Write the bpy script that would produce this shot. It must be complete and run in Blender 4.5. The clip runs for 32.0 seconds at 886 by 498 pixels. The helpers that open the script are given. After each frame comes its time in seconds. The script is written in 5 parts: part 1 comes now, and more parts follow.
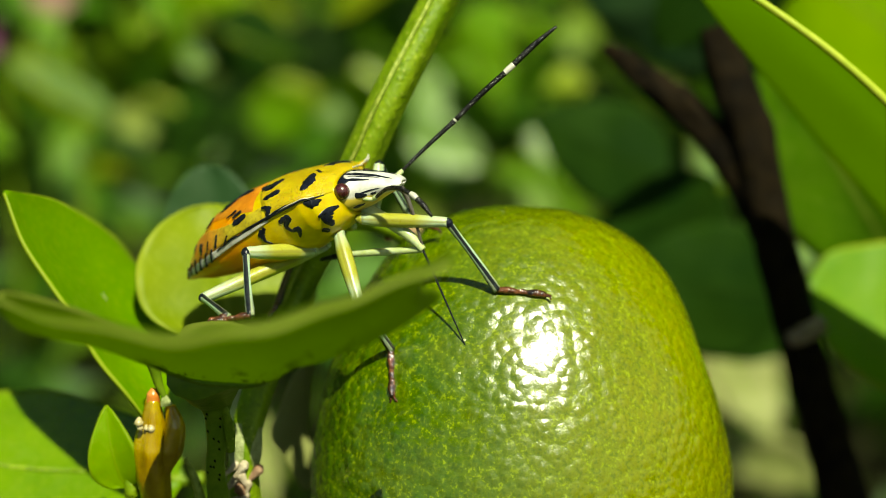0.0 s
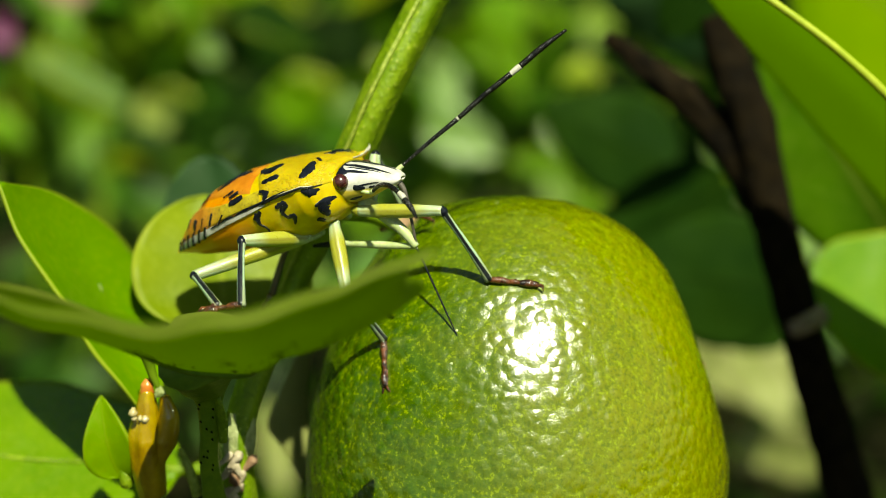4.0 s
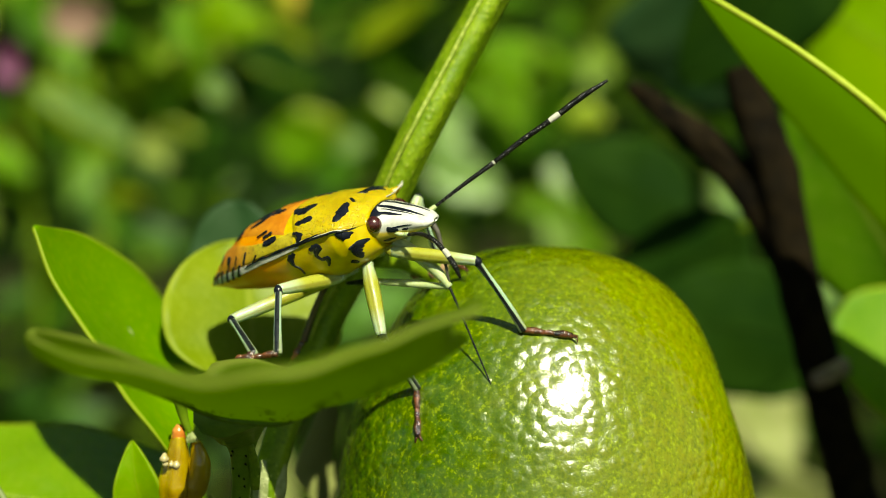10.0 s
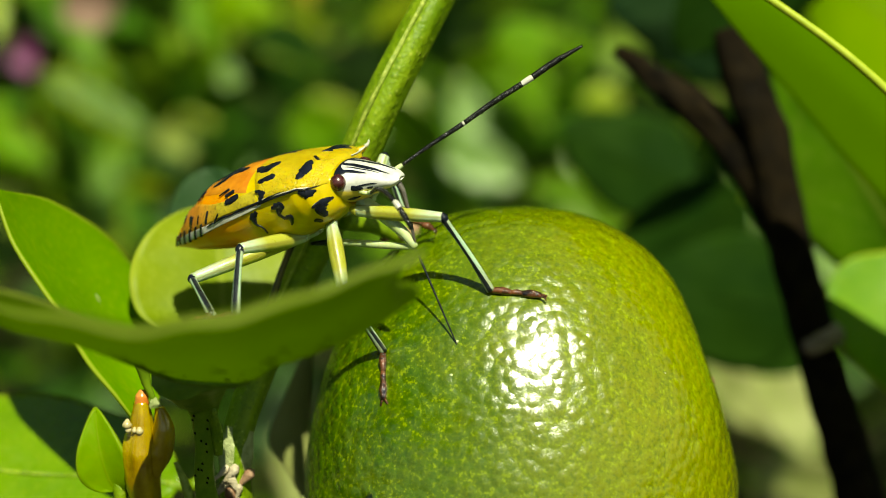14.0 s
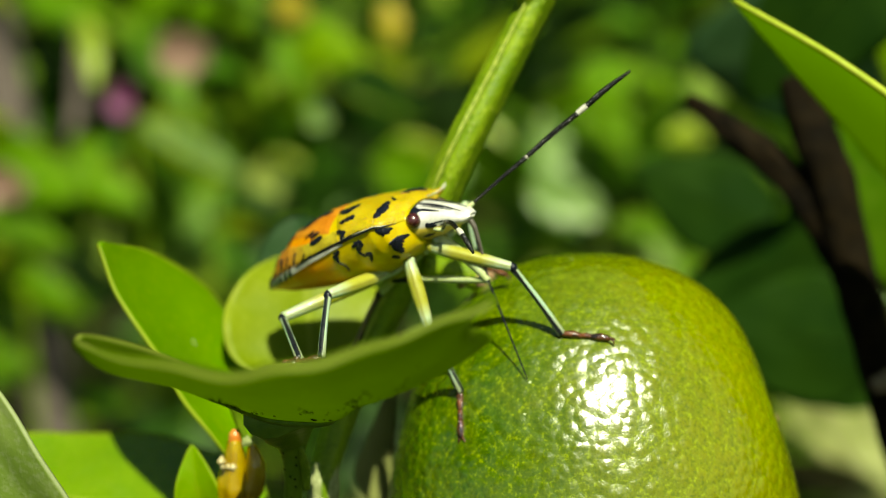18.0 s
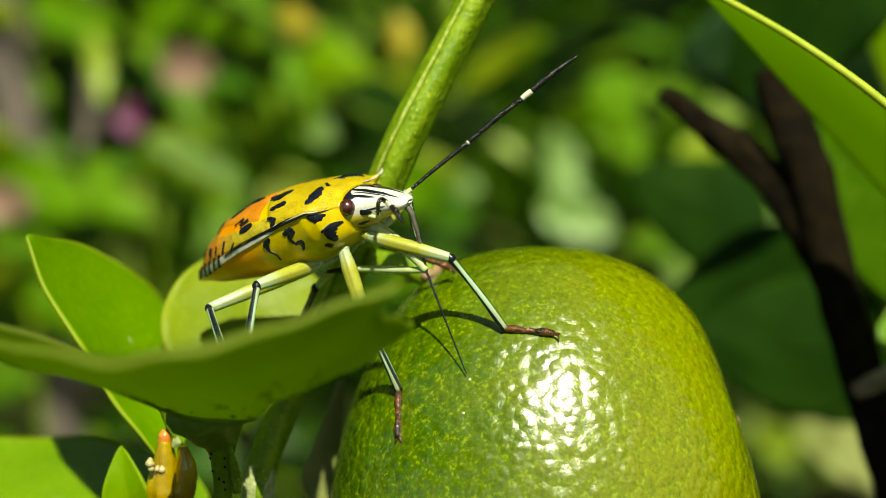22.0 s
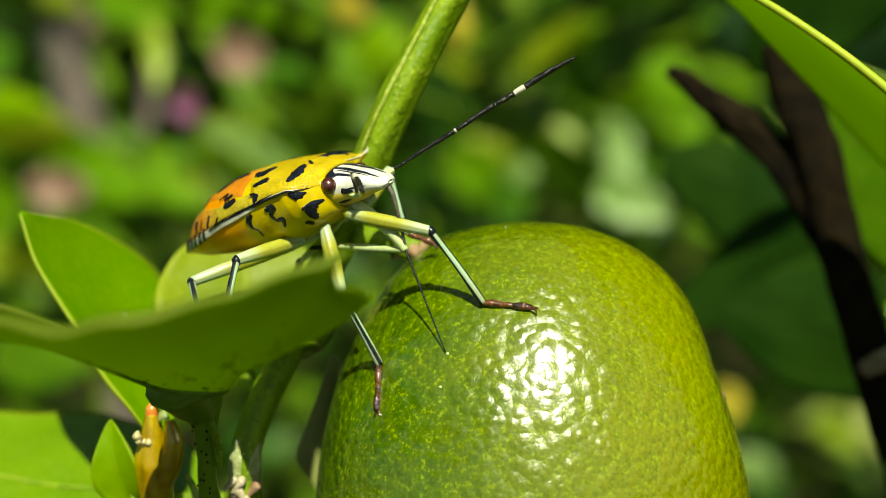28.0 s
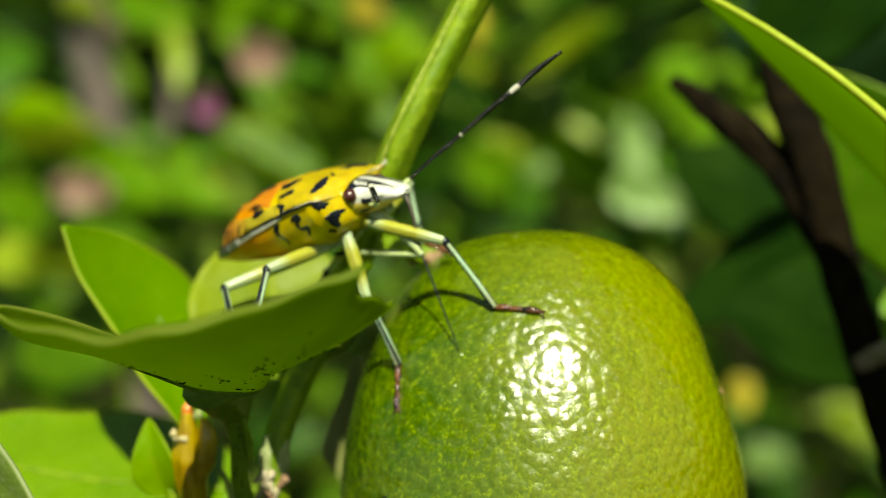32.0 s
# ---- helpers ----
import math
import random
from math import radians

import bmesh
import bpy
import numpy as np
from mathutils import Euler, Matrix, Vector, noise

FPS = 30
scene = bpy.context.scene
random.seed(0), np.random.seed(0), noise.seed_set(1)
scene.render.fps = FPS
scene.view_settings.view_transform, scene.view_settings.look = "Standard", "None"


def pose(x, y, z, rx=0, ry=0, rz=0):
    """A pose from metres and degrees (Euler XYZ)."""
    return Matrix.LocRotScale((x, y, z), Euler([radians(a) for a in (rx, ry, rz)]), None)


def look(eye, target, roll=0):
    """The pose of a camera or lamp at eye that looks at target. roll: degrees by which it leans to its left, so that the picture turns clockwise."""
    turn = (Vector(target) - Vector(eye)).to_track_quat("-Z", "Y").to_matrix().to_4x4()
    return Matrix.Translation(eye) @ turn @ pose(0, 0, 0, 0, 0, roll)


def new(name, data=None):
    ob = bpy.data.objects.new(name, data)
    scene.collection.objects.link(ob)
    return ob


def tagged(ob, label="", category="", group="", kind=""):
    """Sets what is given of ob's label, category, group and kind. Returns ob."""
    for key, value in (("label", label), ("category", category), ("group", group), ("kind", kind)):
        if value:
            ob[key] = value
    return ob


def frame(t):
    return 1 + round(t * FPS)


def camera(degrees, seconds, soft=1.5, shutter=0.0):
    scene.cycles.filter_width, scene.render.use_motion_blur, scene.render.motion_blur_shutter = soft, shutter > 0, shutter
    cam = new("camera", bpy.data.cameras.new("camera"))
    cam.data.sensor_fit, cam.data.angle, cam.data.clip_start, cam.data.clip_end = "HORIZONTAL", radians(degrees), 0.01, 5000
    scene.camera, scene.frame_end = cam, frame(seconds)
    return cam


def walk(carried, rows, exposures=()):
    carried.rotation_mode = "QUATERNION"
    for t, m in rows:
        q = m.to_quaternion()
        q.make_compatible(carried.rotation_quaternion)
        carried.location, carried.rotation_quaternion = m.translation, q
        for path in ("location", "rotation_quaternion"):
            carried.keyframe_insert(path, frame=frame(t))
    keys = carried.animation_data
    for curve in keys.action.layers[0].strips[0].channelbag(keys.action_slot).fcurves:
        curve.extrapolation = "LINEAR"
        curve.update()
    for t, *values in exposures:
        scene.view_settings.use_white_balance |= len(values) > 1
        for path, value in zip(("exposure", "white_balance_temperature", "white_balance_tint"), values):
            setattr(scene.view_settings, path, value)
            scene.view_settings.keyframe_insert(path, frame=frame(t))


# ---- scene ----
cam = camera(32, 32.0, 0.9)
PATH = [
    (0, pose(0.00126, -0.14032, 0.03543, 74.891, 1.505, -0.849)),
    (0.5, pose(0.00089, -0.14255, 0.03597, 74.861, 1.713, -0.774)),
    (1, pose(-0.00009, -0.14418, 0.03642, 74.735, 1.353, -0.690)),
    (1.5, pose(0.00130, -0.14501, 0.03655, 74.835, 1.963, -0.331)),
    (2, pose(0.00105, -0.14507, 0.03708, 74.720, 1.988, -0.116)),
    (2.5, pose(0.00369, -0.14372, 0.03548, 74.633, 2.050, -0.191)),
    (3, pose(0.00518, -0.14196, 0.03466, 74.559, 1.912, -0.256)),
    (3.5, pose(0.00411, -0.14108, 0.03551, 74.488, 1.851, -0.032)),
    (5.5, pose(0.00367, -0.13880, 0.03416, 75.361, 1.698, -0.266)),
    (6, pose(0.00238, -0.13902, 0.03491, 75.567, 1.498, -0.450)),
    (6.5, pose(0.00243, -0.13853, 0.03518, 75.741, 1.520, -0.147)),
    (7, pose(0.00150, -0.13883, 0.03527, 75.803, 1.467, -0.122)),
    (7.5, pose(0.00298, -0.13926, 0.03460, 75.921, 1.566, -0.091)),
    (8, pose(0.00225, -0.13947, 0.03490, 75.929, 1.460, -0.145)),
    (8.5, pose(0.00217, -0.13945, 0.03472, 76.015, 1.400, -0.009)),
    (9, pose(0.00075, -0.14013, 0.03519, 75.787, 1.483, 0.015)),
    (9.5, pose(-0.00079, -0.14116, 0.03601, 75.826, 1.200, -0.088)),
    (10, pose(0.00019, -0.14028, 0.03643, 75.959, 1.019, -0.168)),
    (10.5, pose(-0.00073, -0.13754, 0.03624, 76.090, 0.346, -0.414)),
    (11, pose(0.00461, -0.13764, 0.03287, 76.697, 1.396, -0.205)),
    (11.5, pose(0.00421, -0.13605, 0.03303, 76.309, 1.297, -0.182)),
    (12, pose(0.00414, -0.13606, 0.03344, 75.946, 1.353, -0.032)),
    (12.5, pose(0.00230, -0.13752, 0.03457, 75.847, 1.280, 0.245)),
    (13, pose(0.00123, -0.13863, 0.03481, 75.576, 0.929, -0.096)),
    (13.5, pose(0.00574, -0.13908, 0.03317, 75.466, 1.765, 0.527)),
    (14, pose(0.00600, -0.13806, 0.03258, 75.824, 1.877, 0.984)),
    (14.5, pose(0.00343, -0.13867, 0.03361, 75.761, 1.908, 1.167)),
    (16.5, pose(0.00608, -0.14188, 0.03509, 76.067, 2.486, 2.654)),
    (17, pose(0.00802, -0.13873, 0.03376, 76.658, 2.811, 3.424)),
    (17.5, pose(0.00685, -0.14457, 0.03515, 77.089, 2.773, 3.761)),
    (18, pose(0.00770, -0.14534, 0.03556, 77.189, 3.089, 4.107)),
    (18.5, pose(0.00874, -0.14464, 0.03467, 77.061, 3.179, 4.008)),
    (19, pose(0.01087, -0.14221, 0.03343, 76.992, 3.100, 3.722)),
    (19.5, pose(0.01055, -0.13884, 0.03178, 76.974, 2.839, 3.644)),
    (20, pose(0.01366, -0.13507, 0.03056, 77.064, 2.963, 4.144)),
    (20.5, pose(0.01516, -0.13472, 0.02981, 77.832, 2.954, 4.606)),
    (21, pose(0.01319, -0.13704, 0.03067, 78.160, 2.797, 4.883)),
    (21.5, pose(0.01477, -0.13708, 0.03074, 78.190, 3.236, 5.363)),
    (22, pose(0.01518, -0.13879, 0.03074, 78.210, 3.383, 5.353)),
    (22.5, pose(0.01410, -0.13853, 0.03054, 77.732, 3.061, 5.568)),
    (23, pose(0.01719, -0.14088, 0.03040, 77.686, 3.415, 5.597)),
    (23.5, pose(0.01474, -0.14409, 0.03210, 77.813, 3.689, 6.059)),
    (24, pose(0.01651, -0.14502, 0.03151, 77.582, 3.728, 6.804)),
    (24.5, pose(0.01983, -0.14447, 0.03082, 77.644, 3.629, 6.768)),
    (25, pose(0.02109, -0.14112, 0.02985, 77.738, 3.691, 6.826)),
    (25.5, pose(0.01997, -0.13991, 0.03044, 77.714, 3.637, 7.362)),
    (27.5, pose(0.02325, -0.13786, 0.02930, 77.953, 3.977, 7.832)),
    (28, pose(0.02353, -0.13850, 0.02916, 77.971, 4.131, 8.208)),
    (28.5, pose(0.02287, -0.13993, 0.03002, 78.070, 4.102, 8.355)),
    (29, pose(0.02527, -0.13787, 0.02962, 78.067, 4.530, 8.554)),
    (29.5, pose(0.02086, -0.14073, 0.03170, 78.358, 3.902, 8.448)),
    (30, pose(0.02242, -0.14279, 0.03102, 78.456, 4.206, 8.534)),
    (30.5, pose(0.02425, -0.14607, 0.03189, 78.624, 4.490, 8.654)),
    (31, pose(0.02331, -0.14938, 0.03289, 78.569, 4.540, 8.966)),
    (31.5, pose(0.02499, -0.14888, 0.03198, 78.504, 4.670, 9.048)),
    (32, pose(0.02555, -0.14743, 0.03252, 77.736, 4.786, 8.791)),
]
walk(cam, PATH, [(0, 0.62, 7600, -11), (32, 0.66, 7600, -11)])
cam.data.dof.use_dof = True
cam.data.dof.focus_distance = 0.1280
cam.data.dof.aperture_fstop = 17.0

# ---- light ----
SUN = Vector((0.20, -0.535, 0.835)).normalized()
world = bpy.data.worlds.new("sky")
scene.world = world
world.use_nodes = True
wn = world.node_tree
sky = wn.nodes.new("ShaderNodeTexSky")
sky.sky_type, sky.sun_disc = "NISHITA", False
sky.sun_elevation = math.asin(SUN.z)
sky.sun_rotation = math.atan2(SUN.x, SUN.y)
wn.nodes["Background"].inputs["Strength"].default_value = 0.045
wn.links.new(sky.outputs[0], wn.nodes["Background"].inputs["Color"])
sun = new("sun", bpy.data.lights.new("sun", "SUN"))
sun.data.energy, sun.data.angle, sun.data.color = 4.8, radians(0.53), (1.0, 0.95, 0.86)
sun.matrix_world = look(SUN * 2.0, (0, 0, 0))


# ---- materials ----
class Mat:
    """A node material with a few short ways to wire it."""

    def __init__(self, name):
        self.mat = bpy.data.materials.new(name)
        self.mat.use_nodes = True
        self.tree = self.mat.node_tree
        self.bsdf = self.tree.nodes["Principled BSDF"]
        self.out = self.tree.nodes["Material Output"]
        self.coord = self.add("ShaderNodeTexCoord")

    def add(self, kind, **values):
        node = self.tree.nodes.new(kind)
        for key, value in values.items():
            node.inputs[key.replace("_", " ")].default_value = value
        return node

    def link(self, a, b):
        self.tree.links.new(a, b)

    def noise(self, scale, detail=4.0, rough=0.55, space="Object"):
        n = self.add("ShaderNodeTexNoise", Scale=scale, Detail=detail, Roughness=rough)
        self.link(self.coord.outputs[space], n.inputs["Vector"])
        return n.outputs["Fac"]

    def voronoi(self, scale, feature="F1", space="Object", smooth=None):
        n = self.add("ShaderNodeTexVoronoi", Scale=scale)
        n.feature = feature
        if smooth is not None:
            n.inputs["Smoothness"].default_value = smooth
        self.link(self.coord.outputs[space], n.inputs["Vector"])
        return n.outputs["Distance"]

    def ramp(self, fac, *stops):
        n = self.add("ShaderNodeValToRGB")
        while len(n.color_ramp.elements) < len(stops):
            n.color_ramp.elements.new(0.5)
        for e, (p, c) in zip(n.color_ramp.elements, stops):
            e.position = p
            e.color = (*c, 1) if not isinstance(c, float) else (c, c, c, 1)
        self.link(fac, n.inputs["Fac"])
        return n.outputs["Color"]

    def math(self, op, a, b):
        n = self.add("ShaderNodeMath")
        n.operation = op
        for i, v in enumerate((a, b)):
            if isinstance(v, (int, float)):
                n.inputs[i].default_value = v
            else:
                self.link(v, n.inputs[i])
        return n.outputs[0]

    def mix(self, fac, a, b, blend="MIX"):
        n = self.add("ShaderNodeMix")
        n.data_type, n.blend_type = "RGBA", blend
        for i, v in ((0, fac), (6, a), (7, b)):
            if isinstance(v, (int, float)):
                n.inputs[i].default_value = v
            elif isinstance(v, tuple):
                n.inputs[i].default_value = (*v, 1)
            else:
                self.link(v, n.inputs[i])
        return n.outputs[2]

    def axis(self, which, space="Object"):
        n = self.add("ShaderNodeSeparateXYZ")
        self.link(self.coord.outputs[space], n.inputs[0])
        return n.outputs[which]

    def color(self, socket):
        self.link(socket, self.bsdf.inputs["Base Color"])

    def bump(self, height, strength=0.3, distance=0.0001):
        n = self.add("ShaderNodeBump", Strength=strength, Distance=distance)
        self.link(height, n.inputs["Height"])
        self.link(n.outputs[0], self.bsdf.inputs["Normal"])
        return n.outputs[0]

    def rough(self, value):
        if isinstance(value, float):
            self.bsdf.inputs["Roughness"].default_value = value
        else:
            self.link(value, self.bsdf.inputs["Roughness"])

    def thin(self, color, share):
        """Light that shines through a leaf."""
        t = self.add("ShaderNodeBsdfTranslucent")
        self.link(color, t.inputs["Color"])
        m = self.add("ShaderNodeMixShader", Fac=share)
        self.link(self.bsdf.outputs[0], m.inputs[1])
        self.link(t.outputs[0], m.inputs[2])
        self.link(m.outputs[0], self.out.inputs["Surface"])


def leaf_material(name, dark, light, rib, gloss=0.38, through_share=0.35, veins=9.0, middle=0.5, vein_share=0.12, spec=0.18, glow=0.35, margin=0.5):
    m = Mat(name)
    n1 = m.noise(90.0, 3.0)
    n2 = m.noise(1600.0, 3.0)
    base = m.mix(m.ramp(n1, (0.35, 0.0), (0.68, 1.0)), dark, light)
    base = m.mix(m.math("MULTIPLY", m.ramp(n2, (0.48, 0.0), (0.70, 1.0)), 0.22), base, rib)
    u, v = m.axis(0, "UV"), m.axis(1, "UV")
    side = m.math("ABSOLUTE", m.math("SUBTRACT", v, 0.5), 0)
    wave = m.math("SINE", m.math("MULTIPLY", m.math("SUBTRACT", u, m.math("MULTIPLY", side, 0.7)), veins * 6.283), 0)
    vein = m.ramp(wave, (0.93, 0.0), (1.0, 1.0))
    mid = m.ramp(side, (0.0, 1.0), (0.035, 0.0))
    lines = m.math("MAXIMUM", m.math("MULTIPLY", vein, vein_share), m.math("MULTIPLY", mid, middle))
    base = m.mix(lines, base, rib)
    edge = m.ramp(side, (0.465, 0.0), (0.488, 1.0))
    base = m.mix(m.math("MULTIPLY", edge, margin), base, rib)
    m.color(base)
    m.rough(m.ramp(m.noise(500.0), (0.3, gloss - 0.08), (0.7, gloss + 0.12)))
    m.bump(m.math("ADD", m.math("MULTIPLY", lines, 1.5), m.math("ADD", m.noise(1400.0, 4.0), m.math("MULTIPLY", n1, 2.0))), 0.35, 0.00012)
    m.bsdf.inputs["Specular IOR Level"].default_value = spec
    m.thin(m.mix(glow, base, (0.30, 0.42, 0.01)), through_share)
    return m.mat


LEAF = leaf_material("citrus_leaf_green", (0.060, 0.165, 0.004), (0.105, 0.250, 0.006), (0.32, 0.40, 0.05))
# brighter copy of the leaf green: sunlight is put into its colour
LEAF_LIT = leaf_material("citrus_leaf_painted_lit", (0.085, 0.235, 0.003), (0.14, 0.32, 0.005), (0.42, 0.48, 0.04), 0.42, 0.4)
LEAF_PLAIN = leaf_material("citrus_leaf_smooth", (0.115, 0.275, 0.003), (0.175, 0.35, 0.005), (0.36, 0.44, 0.03), 0.42, 0.4, 8.0, 0.03, 0.05, 0.2, 0.35, 0.85)
LEAF_LIGHT = leaf_material("citrus_leaf_light", (0.17, 0.245, 0.005), (0.25, 0.32, 0.010), (0.38, 0.44, 0.05), 0.45, 0.35, 9.0, 0.5, 0.06)
# base made pale so that sunlight and waxy sheen sit in the colour
LEAF_GLOSSY = leaf_material("citrus_leaf_pale_sheen", (0.22, 0.33, 0.05), (0.36, 0.46, 0.12), (0.60, 0.64, 0.40), 0.34, 0.3, 9.0, 0.05, 0.04, 0.7)
# dark bluish copy: shade and sky sheen are put into its colour
LEAF_SHADE_BLUE = leaf_material("citrus_leaf_shade_bluish", (0.014, 0.045, 0.012), (0.026, 0.062, 0.018), (0.04, 0.08, 0.035), 0.5, 0.1, 9.0, 0.1, 0.05, 0.15, 0.0)
LEAF_SHEEN = leaf_material("citrus_leaf_waxy", (0.135, 0.275, 0.003), (0.20, 0.35, 0.005), (0.36, 0.44, 0.03), 0.26, 0.35, 8.0, 0.03, 0.05, 0.75, 0.35, 0.6)
# sun through the blade is boosted by a brighter see-through colour
LEAF_GLOW = leaf_material("citrus_leaf_painted_sunlit", (0.12, 0.29, 0.004), (0.18, 0.37, 0.006), (0.36, 0.44, 0.03), 0.45, 0.85, 10.0, 0.03, 0.06, 0.2, 0.85, 0.3)
LEAF_VIVID = leaf_material("citrus_leaf_vivid", (0.19, 0.37, 0.003), (0.27, 0.46, 0.005), (0.36, 0.44, 0.03), 0.45, 0.5, 9.0, 0.3, 0.06)
# near-black copy of the leaf green: shade is put into its colour
LEAF_SHADE = leaf_material("citrus_leaf_shade", (0.006, 0.024, 0.001), (0.014, 0.040, 0.002), (0.02, 0.05, 0.004), 0.7, 0.1, 9.0, 0.2, 0.05, 0.06, 0.0)
# strong pale margin, partly real, also paints in sunlight along the rim
LEAF_UNDER = leaf_material("citrus_leaf_dull", (0.125, 0.220, 0.006), (0.190, 0.30, 0.010), (0.40, 0.46, 0.08), 0.5, 0.70, 11.0, 0.15, 0.09, 0.2, 0.9, 0.9)


def shrub_material():
    m = Mat("shrub_leaves")
    g = m.add("ShaderNodeNewGeometry")
    r = g.outputs["Random Per Island"]
    base = m.ramp(r, (0.0, (0.006, 0.020, 0.001)), (0.26, (0.024, 0.080, 0.001)), (0.58, (0.085, 0.22, 0.005)), (0.87, (0.19, 0.32, 0.014)), (1.0, (0.28, 0.33, 0.07)))
    base = m.mix(m.math("MULTIPLY", m.noise(60.0), 0.4), base, (0.03, 0.08, 0.008))
    m.color(base)
    m.rough(0.5)
    m.bsdf.inputs["Specular IOR Level"].default_value = 0.25
    m.thin(base, 0.35)
    return m.mat


SHRUB = shrub_material()


def lime_material():
    """Peel: green turning yellow to one side, dark round oil glands in a paler net, waxy gloss."""
    m = Mat("lime_peel")
    n1 = m.noise(45.0, 3.0)
    n2 = m.noise(240.0, 2.0)
    warm = m.add("ShaderNodeMapRange")
    warm.inputs["From Min"].default_value, warm.inputs["From Max"].default_value = -0.005, 0.0175
    m.link(m.math("ADD", m.axis(0), m.math("MULTIPLY", n1, 0.008)), warm.inputs["Value"])
    green = m.mix(m.ramp(n1, (0.36, 0.0), (0.72, 1.0)), (0.034, 0.082, 0.0002), (0.062, 0.114, 0.0002))
    base = m.mix(m.math("MULTIPLY", warm.outputs[0], 0.85), green, (0.205, 0.214, 0.0004))
    base = m.mix(m.math("MULTIPLY", m.ramp(n2, (0.5, 0.0), (0.75, 1.0)), 0.22), base, (0.23, 0.22, 0.002))
    cells = m.voronoi(950.0, "SMOOTH_F1", smooth=0.3)
    between = m.ramp(cells, (0.34, 0.0), (0.62, 1.0))
    base = m.mix(m.math("MULTIPLY", between, 0.24), base, (0.125, 0.190, 0.001))
    grain = m.noise(3000.0, 2.0, 0.6)
    specks = m.ramp(grain, (0.54, 0.0), (0.64, 1.0))
    patchy = m.ramp(m.noise(300.0, 2.0), (0.35, 0.6), (0.6, 1.0))
    base = m.mix(m.math("MULTIPLY", m.math("MULTIPLY", specks, m.math("MAXIMUM", between, m.math("MULTIPLY", patchy, 0.35))), 0.46), base, (0.32, 0.40, 0.008))
    base = m.mix(m.math("MULTIPLY", m.ramp(grain, (0.36, 1.0), (0.45, 0.0)), 0.35), base, (0.020, 0.066, 0.0003))
    m.color(base)
    soft = m.noise(300.0, 2.0)
    h = m.math("ADD", m.math("MULTIPLY", cells, -1.1), m.math("ADD", m.math("MULTIPLY", grain, 0.25), m.math("MULTIPLY", soft, 1.5)))
    bent = m.bump(h, 0.38, 0.00021)
    m.rough(m.ramp(m.noise(900.0), (0.3, 0.24), (0.7, 0.30)))
    m.bsdf.inputs["Specular IOR Level"].default_value = 0.22
    m.bsdf.inputs["Coat Weight"].default_value = 1.0
    m.bsdf.inputs["Coat Roughness"].default_value = 0.22
    m.bsdf.inputs["Coat IOR"].default_value = 1.6
    m.link(bent, m.bsdf.inputs["Coat Normal"])
    m.bump(h, 0.68, 0.00024)
    m.bsdf.inputs["Subsurface Weight"].default_value = 0.1
    m.bsdf.inputs["Subsurface Radius"].default_value = (0.6, 0.8, 0.15)
    m.bsdf.inputs["Subsurface Scale"].default_value = 0.0005
    return m.mat


LIME = lime_material()


def plain(name, a, b, scale, rough, bump=0.25, distance=0.00006, spec=0.5, metal=0.0, sub=0.0):
    m = Mat(name)
    n = m.noise(scale, 5.0)
    m.color(m.ramp(n, (0.35, a), (0.68, b)))
    m.rough(m.ramp(m.noise(scale * 3), (0.3, max(rough - 0.08, 0.03)), (0.7, rough + 0.1)))
    m.bump(m.math("ADD", n, m.math("MULTIPLY", m.noise(scale * 6, 3.0), 0.5)), bump, distance)
    m.bsdf.inputs["Specular IOR Level"].default_value = spec
    m.bsdf.inputs["Metallic"].default_value = metal
    if sub:
        m.bsdf.inputs["Subsurface Weight"].default_value = sub
        m.bsdf.inputs["Subsurface Radius"].default_value = (0.8, 0.7, 0.2)
        m.bsdf.inputs["Subsurface Scale"].default_value = 0.0005
    return m.mat


def stem_material():
    """Ridged green bark dotted with small pale pores and dark grains."""
    m = Mat("green_stem")
    n = m.noise(380.0, 4.0)
    base = m.mix(m.ramp(n, (0.35, 0.0), (0.68, 1.0)), (0.115, 0.20, 0.004), (0.225, 0.32, 0.010))
    dots = m.voronoi(1500.0)
    base = m.mix(m.math("MULTIPLY", m.ramp(dots, (0.12, 1.0), (0.26, 0.0)), 0.55), base, (0.42, 0.48, 0.07))
    fine = m.noise(2300.0, 3.0, 0.75)
    base = m.mix(m.math("MULTIPLY", m.ramp(fine, (0.5, 0.0), (0.66, 1.0)), 0.55), base, (0.045, 0.10, 0.003))
    m.color(base)
    m.rough(m.ramp(n, (0.3, 0.40), (0.7, 0.56)))
    m.bump(m.math("SUBTRACT", m.math("ADD", n, m.math("MULTIPLY", fine, 0.9)), m.math("MULTIPLY", dots, 0.5)), 0.8, 0.00016)
    m.bsdf.inputs["Specular IOR Level"].default_value = 0.3
    return m.mat


STEM = stem_material()
WOOD = plain("dark_bark", (0.0018, 0.0012, 0.0005), (0.006, 0.004, 0.0015), 260.0, 0.9, 0.8, 0.0006, 0.05)
# near black: the leaves' shade on the branch is put into this colour
BARK = plain("brown_branch_bark_shaded", (0.0028, 0.0018, 0.0005), (0.0125, 0.0078, 0.0022), 420.0, 0.85, 0.8, 0.0005, 0.1)
SCAR = plain("grey_scar_bark", (0.20, 0.24, 0.07), (0.42, 0.45, 0.22), 900.0, 0.7, 0.8, 0.0003)
FLAKE = plain("cream_bark_flake", (0.30, 0.24, 0.14), (0.58, 0.50, 0.36), 900.0, 0.6, 0.8, 0.0003)
BUD = plain("amber_bud", (0.25, 0.15, 0.003), (0.46, 0.33, 0.008), 420.0, 0.16, 0.35, 0.0002, 0.9, 0.0, 0.35)
